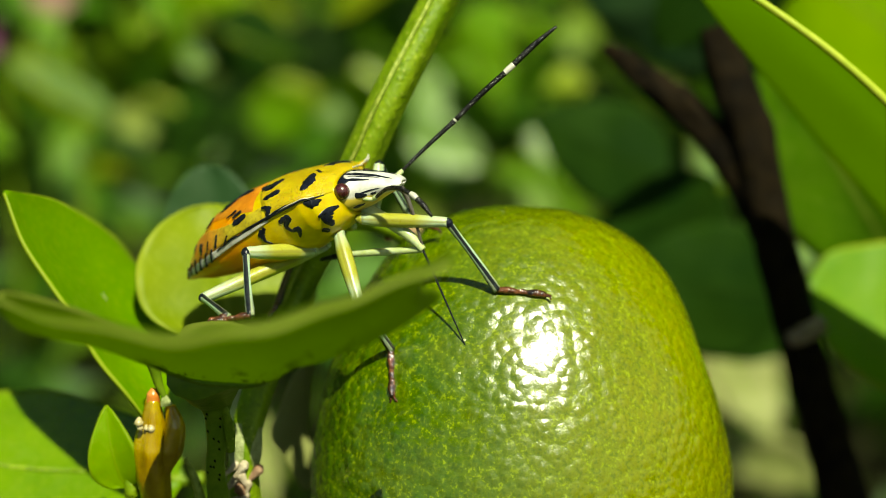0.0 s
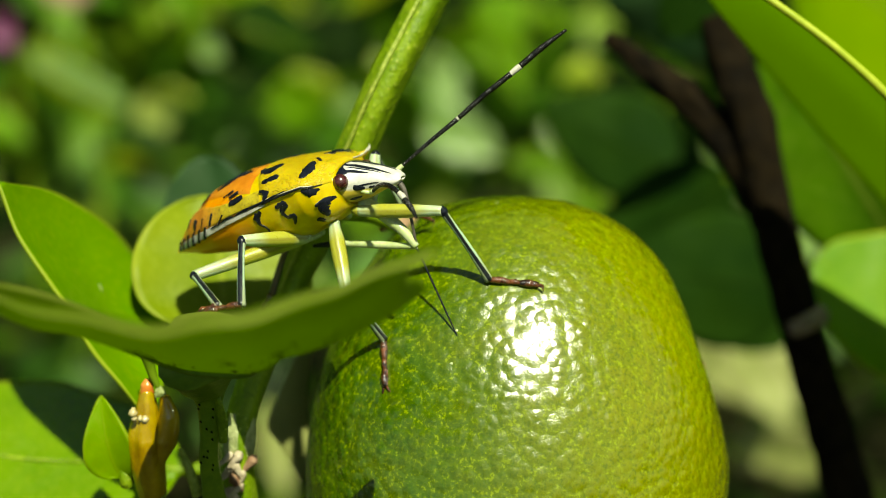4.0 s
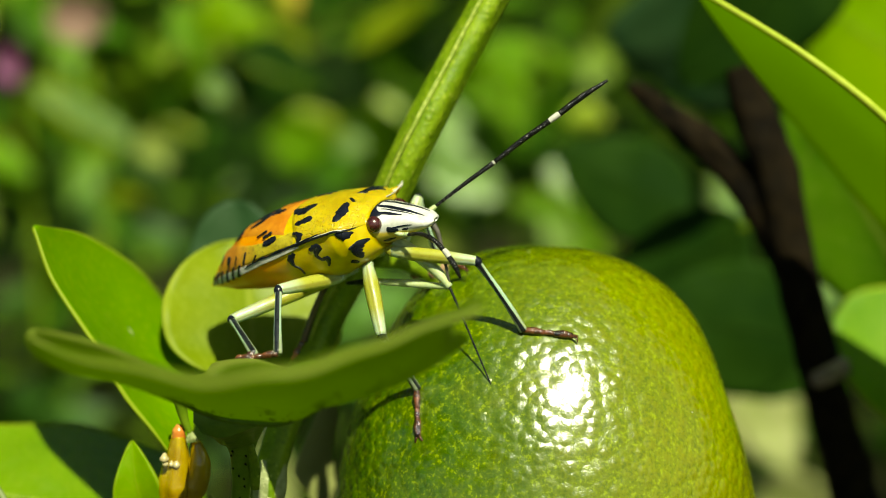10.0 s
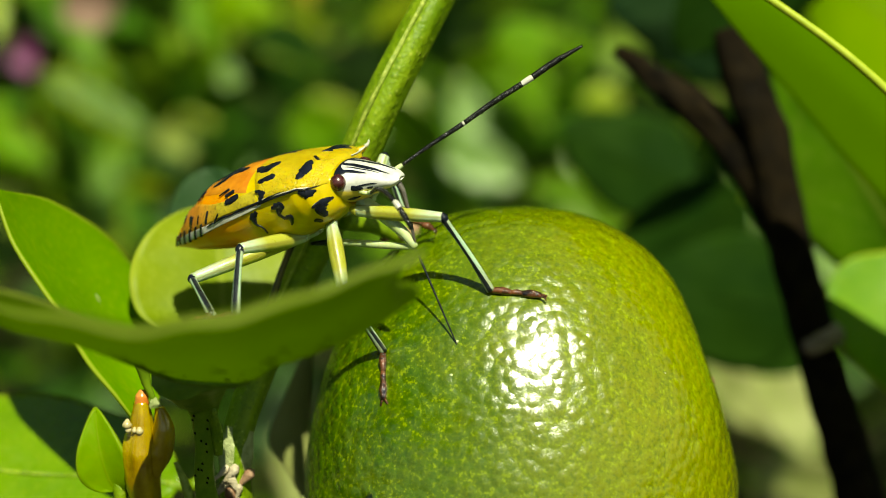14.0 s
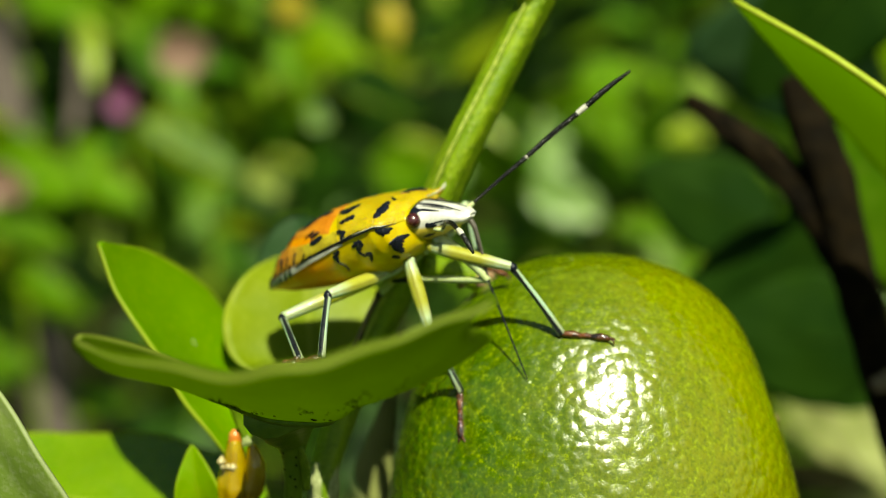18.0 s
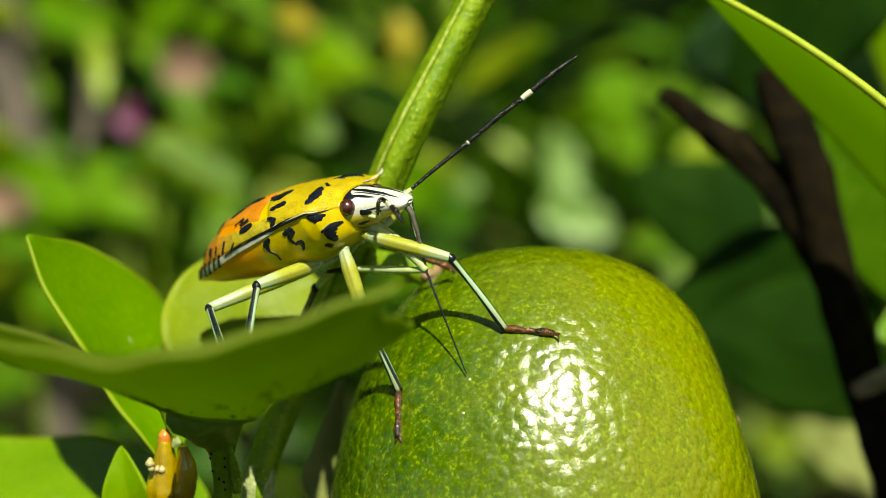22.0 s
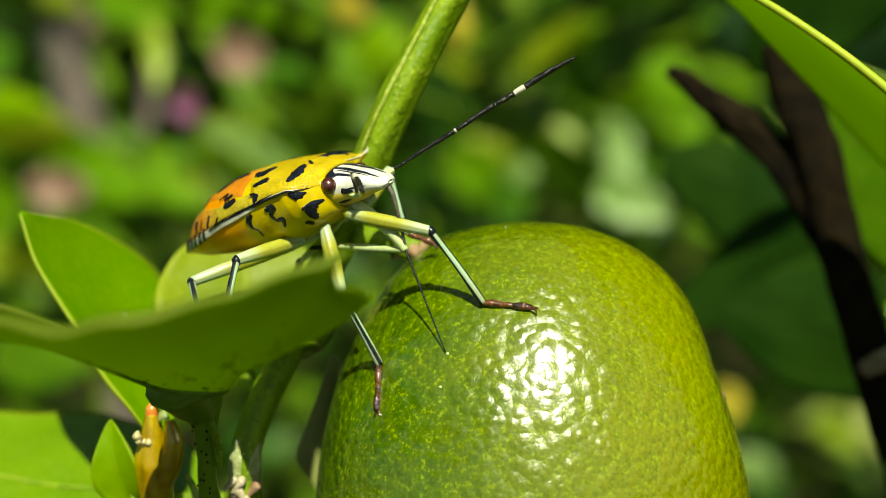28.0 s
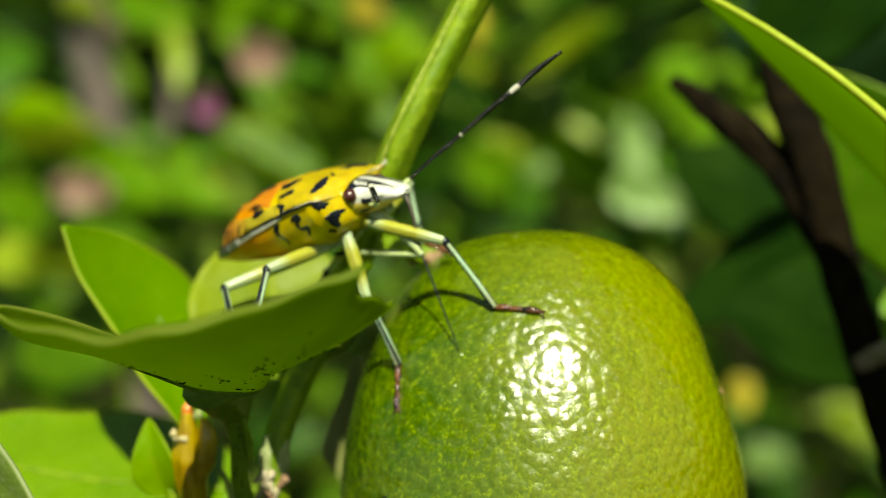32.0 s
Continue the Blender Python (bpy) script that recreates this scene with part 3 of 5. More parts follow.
        s = rnd.uniform(0.50, 0.74) - 0.25 * abs(u - 0.5) * rnd.random()
        a, b = place(u, s), place(u + 0.004, s)
        n = (b - a).cross(place(u, s + 0.01) - a).normalized()
        n = n if n.z < 0 else -n
        q = a + n * 0.00021
        r = rnd.uniform(0.00004, 0.00013)
        w = (b - a).normalized() * r * rnd.uniform(1.0, 2.2)
        v4, f4 = tube([q - w, q, q + w], [r * 0.5, r, r * 0.4], 6, 4)
        part("speck", mesh_from("speck", v4, f4), WOOD, root)
    for k in range(16):
        q = curve_at(stalk, rnd.uniform(0.30, 0.85)) + Vector((rnd.uniform(-1.2, 1.2) * 0.0006, -0.00108, 0))
        v4, f4 = tube([q, q + Vector((0.0, -0.0001, 0.0001)), q + Vector((0.0001, -0.0002, 0))], [0.00005, 0.0001, 0.00003], 6, 4)
        part("speck", mesh_from("speck", v4, f4), WOOD, root)
    return root


def lofted_leaf(label, left, right, material, bow=0.0, fleck=(), nu=50, nv=18, rib=None):
    """A leaf spanned between its two margins (mm), which run from base to tip; bow swells it along its face."""
    root = empty("citrus_leaf")
    tagged(root, label, "leaf")
    left, right = mm(left), mm(right)
    face = (curve_at(left, 0.9) - curve_at(left, 0.1)).cross(curve_at(right, 0.5) - curve_at(left, 0.5)).normalized()

    def place(u, v, lift=0.0):
        p = curve_at(left, u).lerp(curve_at(right, u), v)
        wide = (curve_at(left, u) - curve_at(right, u)).length
        return p + face * (bow * wide * math.sin(math.pi * v) + 0.012 * wide * noise.noise(Vector((u * 5, v * 3, 1))) + lift)
    verts, faces, uvs = sheet(place, nu, nv)
    blade = part("blade", mesh_from("blade", verts, faces, True, uvs), material, root)
    thicken(blade, 0.0003)
    if rib:
        w, f = tube([curve_at(right, k / 20) for k in range(21)], [0.0006, 0.0005, 0.00038, 0.0003], 10, 50, 0, 3, 0.05)
        part("midrib", mesh_from("midrib", w, f), rib, root)
    for u, v, r in fleck:
        a, b = place(u - r, v), place(u + r, v + r)
        w, f = tube([a, a.lerp(b, 0.5), b], [0.00008, 0.00022, 0.00008], 8, 8, 0, 3, 0.3, u)
        part("fleck", mesh_from("fleck", w, f), SCAR, root, "small pale scratch")
    return root


boat_leaf()

lofted_leaf("bright green citrus leaf with a pale margin", [(-23.9, -12.6, -14.6), (-25.6, -12.9, -11.6), (-28.0, -12.6, -8.3), (-31.0, -11.3, -3.2), (-34.2, -9.5, 1.3), (-36.2, -7.3, 5.8)], [(-23.3, -11.8, -14.6), (-23.0, -6.0, -11.6), (-25.5, 4.0, -8.0), (-29.2, 6.4, -2.6), (-33.2, 1.0, 2.8), (-36.1, -6.9, 5.95)], LEAF_PLAIN, 0.05, ((0.52, 0.52, 0.03), (0.40, 0.36, 0.02)))
citrus_leaf("citrus_leaf", (-17.9, -2.0, -10.8), (-19.4, 7.5, 0.6), (-1, -0.5, 0), 17.6, LEAF_LIGHT, "broad yellow-green citrus leaf upright behind the bug", -0.03, 0.12, 1.0, 0.02, 0.95, 36, 20, 2, 0.0, False, 1.0, 0.42)
# dark leaf stands for the shaded top of the leaf before it
citrus_leaf("citrus_leaf", (-21.6, 16.0, -11.1), (-22.5, 22.0, 1.6), (-1, 0.1, 0), 11.0, LEAF_SHADE_BLUE, "dark bluish citrus leaf behind the bug, standing for shade", -0.03, 0.12, 1.0, 0.02, 0.95, 24, 14, 14, 0.0, False, 1.0, 0.45, rib=LEAF_SHADE_BLUE)
citrus_leaf("citrus_leaf", (-25.9, -14.0, -19.5), (-27.4, -13.5, -12.1), (-1, -0.1, 0), 4.4, LEAF_VIVID, "small young citrus leaf beside an amber bud", 0.1, 0.35, 0.6, 0.02, 0.8, 24, 12, 3, 0.25, False)
citrus_leaf("citrus_leaf", (-23.3, -2.4, -24.0), (-62.6, -2.4, -18.1), (0, 1, 0.42), 22.6, LEAF_SHEEN, "flat green citrus leaf below the twig, half in shade", 0.02, 0.06, 2.0, 0.03, 0.9, 70, 30, 4, 0.0, False)
citrus_leaf("citrus_leaf", (-31.0, -26, -24.0), (-41.5, -28, 1.5), (-1, 0.2, -0.3), 9.0, LEAF_GLOSSY, "speckled glossy pale green citrus leaf at the edge", 0.02, 0.1, 2.0, 0.03, 1.0, 44, 20, 5, 0.55, False, 1.0, 0.5)
lofted_leaf("narrow dull olive citrus leaf twisted beside the lime", [(-12.3, 2.0, -27.3), (-13.8, 2.0, -23.9), (-15.1, 2.0, -21.3), (-13.8, 2.0, -18.0), (-12.1, 2.0, -14.4), (-10.8, 2.5, -11.5)], [(-10.7, 3.0, -27.3), (-11.0, 3.0, -24.0), (-11.3, 3.0, -21.9), (-11.2, 3.0, -18.7), (-10.6, 3.0, -14.6), (-10.2, 3.0, -11.5)], DRY, -0.1)
lofted_leaf("small green citrus leaf lit from above between twig and lime", [(-12.5, -7.0, -8.2), (-14.2, -12.0, -6.4), (-14.2, -18.0, -5.0), (-11.6, -23.0, -3.2), (-6.9, -25.6, -2.2)], [(-12.0, -6.5, -8.3), (-10.2, -4.0, -8.4), (-9.4, -12.0, -5.8), (-7.4, -19.0, -4.0), (-6.5, -25.2, -2.3)], LEAF_PLAIN, 0.03)
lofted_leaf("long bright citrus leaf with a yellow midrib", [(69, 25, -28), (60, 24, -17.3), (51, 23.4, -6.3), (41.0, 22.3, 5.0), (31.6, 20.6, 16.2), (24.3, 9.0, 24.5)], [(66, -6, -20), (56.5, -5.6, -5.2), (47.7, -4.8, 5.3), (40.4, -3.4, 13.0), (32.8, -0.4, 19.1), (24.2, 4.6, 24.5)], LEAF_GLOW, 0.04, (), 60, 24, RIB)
citrus_leaf("citrus_leaf", (102.6, 112.0, -13.1), (56.6, 106.0, 16.2), (0.6, 0.3, 0.75), 34.0, LEAF_VIVID, "sunlit yellow-green citrus leaf behind the branch", 0.05, 0.1, 2.0, 0.02, 1.0, 24, 14, 12, 0.0, False)
# the darker leaf green stands in for shade on this leaf
citrus_leaf("citrus_leaf", (58.0, 38.0, -17.4), (40.2, 36.0, 11.0), (-0.85, 0.25, -0.45), 18.0, LEAF, "broad green citrus leaf hanging beside the branch", 0.02, 0.1, 2.0, 0.02, 1.0, 30, 16, 8, 0.0, False)
lofted_leaf("green citrus leaf beside the dark branch, lower half shaded", [(45.4, 33.0, -16.0), (48.2, 35.0, -13.7), (52.6, 36.0, -13.1), (57.3, 36.5, -13.0), (62.8, 36.0, -15.0), (66.9, 33.0, -21.3)], [(45.4, 32.8, -16.5), (45.7, 29.0, -21.1), (48.6, 27.0, -25.0), (53.2, 26.0, -27.9), (59.4, 27.0, -28.8), (66.8, 32.8, -21.8)], LEAF_PLAIN, 0.03)
# shade on this leaf comes from its dark colour
citrus_leaf("citrus_leaf", (51.6, 70.0, -30.1), (28.0, 80.0, -29.0), (0.2, 0.3, 1), 20.0, LEAF_SHADE, "citrus leaf behind the lime, shade painted in as dark green", 0.05, 0.1, 2.0, 0.02, 0.9, 24, 14, 13, 0.0, False, rib=LEAF_SHADE)
citrus_leaf("citrus_leaf", (80, 140, 2), (30, 145, 6), (0, -0.25, 1), 34.0, LEAF_SHADE_BLUE, "citrus leaf behind the branch, shade painted in as dark blue-green", 0.03, 0.1, 2.0, 0.02, 1.0, 24, 14, 10, rib=LEAF_SHADE)
citrus_leaf("citrus_leaf", (55, 70, 30), (33, 72, 6), (1, -0.1, 0.4), 18.0, LEAF_SHADE, "citrus leaf above the branch fork, shade painted in as dark green", 0.03, 0.1, 2.0, 0.02, 1.0, 24, 14, 15, rib=LEAF_SHADE)
# three more dark leaves added to paint in the deep shade here
citrus_leaf("citrus_leaf", (44.9, 82.0, -16.4), (20.4, 90.0, -32.7), (0.2, 0.3, 1), 15.4, LEAF_SHADE, "citrus leaf behind the lime, shade painted in as dark green", 0.05, 0.1, 2.0, 0.02, 0.9, 24, 14, 20, 0.0, False, rib=LEAF_SHADE)
citrus_leaf("citrus_leaf", (59.1, 95.0, -45.2), (32.8, 103.0, -32.0), (0.2, 0.3, 1), 16.3, LEAF_SHADE, "citrus leaf behind the lime, shade painted in as dark green", 0.05, 0.1, 2.0, 0.02, 0.9, 24, 14, 21, 0.0, False, rib=LEAF_SHADE)
citrus_leaf("citrus_leaf", (42.2, 120.0, -24.0), (20.2, 128.0, -12.7), (0.2, 0.3, 1), 18.1, LEAF_SHADE, "citrus leaf behind the lime, shade painted in as dark green", 0.05, 0.1, 2.0, 0.02, 0.9, 24, 14, 22, 0.0, False, rib=LEAF_SHADE)


def green_twig():
    root = empty("green_twig", Matrix.Translation((-0.016, -0.013, -0.0195)))
    tagged(root, "ridged green citrus twig rising behind the bug", "twig")
    off = -root.matrix_world.translation
    line = [p + off for p in mm([(-15.4, -13, -30), (-15.9, -13, -19.2), (-15.0, -11.4, -13.6), (-11.4, -3.8, -5.5), (-6.3, -3.2, 3.9), (-1.9, -2.6, 12.8), (3.75, 1, 22.6), (7.0, 3, 28.5), (11.6, 6, 38)])]
    v, f = tube(line, [0.0016, 0.0013, 0.0013, 0.0015, 0.0017, 0.0017, 0.0016, 0.0016, 0.0015], 36, 120, 0.12, 3, 0.02)
    part("bark", mesh_from("bark", v, f), STEM, root)
    ridge = []
    for k in range(16):
        u = 0.36 + 0.04 * k
        d = (curve_at(line, min(u + 0.02, 1)) - curve_at(line, u - 0.02)).normalized()
        right = d.cross(Vector((0, -1, 0))).normalized() * -1
        near = right.cross(d).normalized()
        near = near if near.y < 0 else -near
        r = min(0.0021 - 0.00075 * (u - 0.2), 0.0013 + 0.0022 * (u - 0.25))
        ridge.append(curve_at(line, u) + (right * 0.5 + near * 0.87) * r * 1.02)
    v, f = tube(ridge, [0.00012, 0.00020, 0.00020, 0.00018], 8, 260, 0.0, 3, 0.9, 6.0)
    part("ridge", mesh_from("ridge", v, f), RIDGE, root, "pale dotted ridge along the twig")
    # the pale ring also paints in the sun on this stretch of twig
    ends = [curve_at(line, u) for u in (0.225, 0.195, 0.165, 0.135)]
    v, f = tube(ends, [0.00120, 0.00142, 0.00146, 0.00125], 40, 24, 0.04, 3, 0.05, 2.0)
    part("scar", mesh_from("scar", v, f), SCAR, root, "pale corky ring scar on the twig, sunlight painted in")
    rnd = random.Random(4)
    for k in range(13):
        q = curve_at(line, 0.158 - 0.006 * k)
        a = rnd.uniform(-2.5, -0.5)
        p = q + Vector((math.cos(a), math.sin(a), 0)) * 0.0013
        size = rnd.uniform(0.0003, 0.00052)
        v, f = tube([p, p + Vector((rnd.uniform(-1, 1), -0.5, rnd.uniform(-0.6, 0.3))) * 0.0006, p + Vector((rnd.uniform(-1, 1), -0.4, -0.9)) * 0.0012], [size * 0.5, size, size * 0.35], 9, 10, 0.1, 3, 0.35, k * 3.0)
        part("scale_flake", mesh_from("scale_flake", v, f), CALYX if k % 4 == 3 else FLAKE, root, "cream papery bark flake")
    v, f = tube([p + off for p in mm([(5.0, 1.6, 25.5), (4.2, 0.6, 27.2), (3.6, 0.2, 28.4)])], [0.0013, 0.0011, 0.0005], 10, 10)
    part("side_bud", mesh_from("side_bud", v, f), STEM, root)
    return root


green_twig()


def amber_bud():
    root = empty("bud", Matrix.Translation((-0.0232, -0.0145, -0.0195)))
    tagged(root, "sticky amber-yellow bud with wet highlights", "bud")
    off = -root.matrix_world.translation

    def stroke(points, radii, *more):
        v, f = tube([p + off for p in mm(points)], radii, *more)
        return mesh_from("bud", v, f)
    part("bud_body", stroke([(-23.4, -14.6, -21), (-23.6, -14.6, -18.2), (-23.6, -14.6, -15.6), (-23.3, -14.5, -13.2), (-23.2, -14.3, -11.3)], [0.0012, 0.0016, 0.0015, 0.0010, 0.0006], 26, 60, 0.10, 3, 0.10), BUD, root)
    part("bud_scale", stroke([(-22.9, -14.6, -17.8), (-22.0, -14.6, -15.9), (-21.5, -14.5, -13.7), (-21.7, -14.3, -11.9)], [0.0008, 0.0011, 0.0009, 0.0004], 18, 36, 0.06, 3, 0.12, 3.0), BUD, root)
    part("bud_tip", stroke([(-23.2, -14.3, -11.5), (-23.15, -14.3, -10.8), (-23.1, -14.2, -10.3)], [0.00062, 0.00055, 0.0002], 12, 14, 0, 3, 0.1), BUDTIP, root, "orange bud tip")
    # small pale beads added in place of sun glints on the wet bud
    for k, (x, z, r) in enumerate(((-24.3, -12.9, 0.42), (-24.25, -13.35, 0.30), (-23.3, -13.5, 0.36), (-23.75, -13.45, 0.2), (-23.6, -14.8, 0.32), (-23.1, -14.75, 0.24))):
        part("glint_bead", stroke([(x, -15.35, z + r), (x, -15.65, z), (x + 0.05, -15.35, z - r)], [0.00012, r * 0.001, 0.00012], 14, 12, 0, 3, 0.1, k), GLINT, root, "pale bead standing for a wet glint")
    part("dry_stipule", stroke([(-22.9, -14.6, -7.6), (-22.6, -14.5, -9.6), (-22.1, -14.6, -11.1)], [0.0006, 0.0004, 0.0002], 10, 16, 0.1, 3, 0.3, 9.0), STALK, root)
    for k in range(5):
        part("dry_hair", stroke([(-22.1, -14.6, -11.0), (-22.0 + 0.16 * (k - 2), -14.9, -11.4), (-21.9 + 0.22 * (k - 2), -15.0, -11.8 + 0.05 * k)], [0.0002, 0.00016, 0.00006], 7, 8, 0, 3, 0.4, k), SCAR, root)
    part("bud_sprig", stroke([(-20.9, -13.5, -17.2), (-20.2, -13.8, -19.0), (-19.6, -14.0, -21.5)], [0.0002, 0.0004, 0.0005], 8, 12), RIDGE, root)
    return root


amber_bud()


def lime_stalk():
    root = empty("fruit_stalk", Matrix.Translation((-0.0012, -0.002, -0.0005)))
    tagged(root, "short green fruit stalk with a brown star-shaped calyx", "stalk")
    v, f = tube(mm([(-5.0, -2.5, 2.5), (-2.5, -1.0, 1.6), (0.3, 0.2, 0.3)]), [0.0011, 0.0010, 0.0013], 12, 16, 0.06, 4, 0.05)
    part("stalk", mesh_from("stalk", v, f), STEM, root)
    for k in range(5):
        a = k * 1.257
        v, f = tube([Vector((0.0, 0.0, 0.0003)), Vector((0.0011 * math.cos(a), 0.0008 * math.sin(a), 0.0004)), Vector((0.0022 * math.cos(a), 0.0014 * math.sin(a), -0.0002))], [0.0009, 0.0008, 0.0002], 8, 10, 0, 3, 0.2, k)
        part("sepal", mesh_from("sepal", v, f), CALYX, root)
    return root


lime_stalk()


def dark_branch():
    root = empty("branch", Matrix.Translation((0.0522, 0.027, -0.0468)))
    tagged(root, "dark brown woody branch with a broken side shoot", "branch")
    off = -root.matrix_world.translation
    v, f = tube([p + off for p in mm([(34.6, 37.2, 13.0), (35.4, 36.4, 10.0), (37.0, 35, 5.0), (38.6, 33.8, 0.0), (40.4, 32, -9.0), (43.5, 29.8, -22.0), (47.2, 28, -35), (54, 27, -60)])], [0.0019, 0.0024, 0.0027, 0.0027, 0.0025, 0.0025, 0.0027, 0.0030], 26, 110, 0.05, 4, 0.14, 1.0)
    part("limb", mesh_from("limb", v, f), BARK, root)
    v, f = tube([p + off for p in mm([(22.6, 44.0, 10.1), (24.5, 43.0, 8.9), (27.6, 40.5, 6.3), (32.6, 37.5, 2.4), (36.6, 35.0, -2.2), (39.4, 33.0, -7.5), (41.4, 31.5, -13)])], [0.0008, 0.0013, 0.0017, 0.0021, 0.0024, 0.0023, 0.0019], 20, 70, 0.05, 4, 0.28, 5.0)
    part("side_shoot", mesh_from("side_shoot", v, f), BARK, root)
    v, f = tube([p + off for p in mm([(43.6, 29.8, -20.4), (44.0, 29.6, -21.4), (44.4, 29.4, -22.4)])], [0.0024, 0.0029, 0.0025], 18, 10, 0.03, 4, 0.2, 7.0)
    part("node_ring", mesh_from("node_ring", v, f), NODE, root, "pale ring scar")
    return root


dark_branch()


def peel_marks():
    """Small blemishes that sit in the lime's peel."""
    for k, (p, r, mat, label) in enumerate((
            ((26.6, -6.0, -13.4), 0.5, CALYX, "brown corky blemish"), ((20.9, -15.2, -9.8), 0.10, PALE, "pale speck"), ((3.6, -18.0, -9.0), 0.14, PALE, "pale speck"),
            ((4.1, -16.4, -6.8), 0.14, PALE, "pale speck"), ((7.8, -4.1, 2.2), 0.10, PALE, "pale speck"))):
        d = LIME_TURN.transposed() @ (Vector(p) * 0.001 - LIME_C)
        c = lime_at(d)
        n = c.normalized()
        v, f = tube([c - n * 0.0002, c, c + n * (0.00025 * r)], [r * 0.001, r * 0.001, r * 0.0004], 10, 6, 0.15, 3, 0.3, k)
        part("blemish", mesh_from("blemish", v, f), mat, lime_thing, label)


peel_marks()


# ---- garden leaves behind the twig: place in millimetres, length, width, slant ----
GREEN_LEAVES = [(-196, 360, -28, 31, 20, 10), (-169, 410, -52, 27, 12, 85), (-210, 460, -65, 30, 15, 20), (-243, 435, -84, 27, 19, 0), (-80, 360, -15, 24, 16, 60), (-106, 410, -6, 14, 12, 0), (-56, 460, -77, 25, 13, 10), (-15, 385, -16, 36, 13, -30), (23, 435, -53, 23, 22, 50), (46, 360, -80, 15, 14, 30), (52, 410, -105, 14, 12, 0), (47, 460, -44, 19, 12, -20), (-215, 385, -118, 46, 24, 0)]
GREEN_LEAVES_MORE = [(-82, 435, -10, 19, 12, 30), (-111, 360, 2, 20, 11, -40), (-78, 340, -26, 16, 13, 0), (37, 390, -82, 30, 11, 10), (68, 440, -105, 26, 12, 0), (-66, 415, -28, 26, 13, 10)]
YELLOW_LEAVES = [(-150, 360, -8, 26, 11, 80), (-46, 410, -55, 24, 14, 0), (-21, 460, -60, 20, 15, 60), (74, 385, -154, 16, 15, 0), (-98, 435, -36, 17, 12, 70), (45, 340, -43, 14, 12, 0), (-92, 390, -54, 16, 11, 0)]
LIME_LEAVES = [(-120, 360, -41, 38, 13, 35), (-199, 410, 9, 23, 12, 20), (-126, 460, -91, 18, 13, 0)]
# the small round pale rows stand for blurred highlights, painted as leaves
PALE_LEAVES = [(-105, 312, -35, 40, 8, 27), (-65, 306, -27, 9, 9, 0), (63, 112, -33, 11, 8, 80), (7, 360, -66, 28, 21, 20), (0, 410, -55, 26, 17, 80), (47, 460, -88, 20, 17, 40), (46, 435, -187, 22, 17, 0), (-67, 360, -68, 11, 11, 0), (-34, 410, -62, 12, 12, 0), (61, 340, -61, 25, 10, 10), (99, 390, -84, 26, 11, 70)]
PINK_TUFTS = [(-107, 318, -6, 17, 15, 0), (-170, 318, -44, 22, 13, 10), (-308, 700, -6, 36, 28, 0), (-308, 700, -135, 29, 22, 0)]
VIVID_LEAVES = [(-60, 312, -8, 22, 16, 10), (-180, 312, -19, 30, 16, 0)]
GOLDEN_LEAVES = [(-74, 320, 7, 10, 9, 0), (-80, 360, 1, 13, 10, 0), (-54, 410, -7, 18, 11, 80), (35, 330, -125, 13, 9, 80)]
DARK_LEAVES = [(-50, 320, -24, 34, 24, 20), (-22, 320, -4, 43, 10, -25), (57, 320, -101, 34, 24, 60)]
DRY_LEAVES = [(81, 260, -111, 26, 18, 80), (89, 260, -138, 24, 15, 0), (-48, 260, -132, 28, 9, 80)]

GREEN_NEAR = [(-232, 404, -64, 34, 20, 0), (-163, 388, 9, 37, 25, 20), (-122, 356, 10, 29, 16, -30), (-223, 414, -121, 53, 26, 0), (-190, 398, -50, 44, 26, 10), (-186, 392, -74, 46, 28, -8), (-192, 396, -101, 50, 30, 15), (14, 366, -30, 35, 13, -20)]
YELLOW_NEAR = [(-220, 372, -79, 39, 19, 0), (-77, 409, -17, 22, 22, 0)]
DRY_NEAR = [(80, 230, -104, 30, 23, 60), (91, 245, -132, 37, 21, 10), (78, 260, -114, 35, 22, 30)]
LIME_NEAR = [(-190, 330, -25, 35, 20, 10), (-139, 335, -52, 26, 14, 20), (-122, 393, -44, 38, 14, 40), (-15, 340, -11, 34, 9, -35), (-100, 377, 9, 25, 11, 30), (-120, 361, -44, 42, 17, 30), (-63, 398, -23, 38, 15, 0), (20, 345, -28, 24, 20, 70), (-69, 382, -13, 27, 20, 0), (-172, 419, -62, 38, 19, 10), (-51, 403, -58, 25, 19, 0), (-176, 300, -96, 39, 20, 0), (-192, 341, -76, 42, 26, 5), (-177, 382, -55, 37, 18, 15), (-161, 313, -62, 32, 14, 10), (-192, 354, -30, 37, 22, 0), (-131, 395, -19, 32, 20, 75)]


def garden_leaf(row, material, label, k):
    x, y, z, length, width, slant = row
    rnd = random.Random(k * 7 + 1)
    a = radians(slant)
    ax = Vector((math.cos(a), -0.25, -math.sin(a))).normalized()
    side = Vector((math.sin(a), 0.12 + rnd.uniform(-0.35, 0.35), math.cos(a)))
    c = Vector((x, y, z))
    root = citrus_leaf("shrub_leaf", c - ax * length * 0.5, c + ax * length * 0.5, side, width, material, label, 0.10 * rnd.uniform(-1, 1), 0.3 * rnd.uniform(-1, 1), 0.0, 0.1, rnd.uniform(0.7, 1.3), 14, 8, k, 0.0, True, rnd.uniform(0.4, 1.0), 0.8)
    tagged(root, group="leaves of the garden shrubs")


count = 0
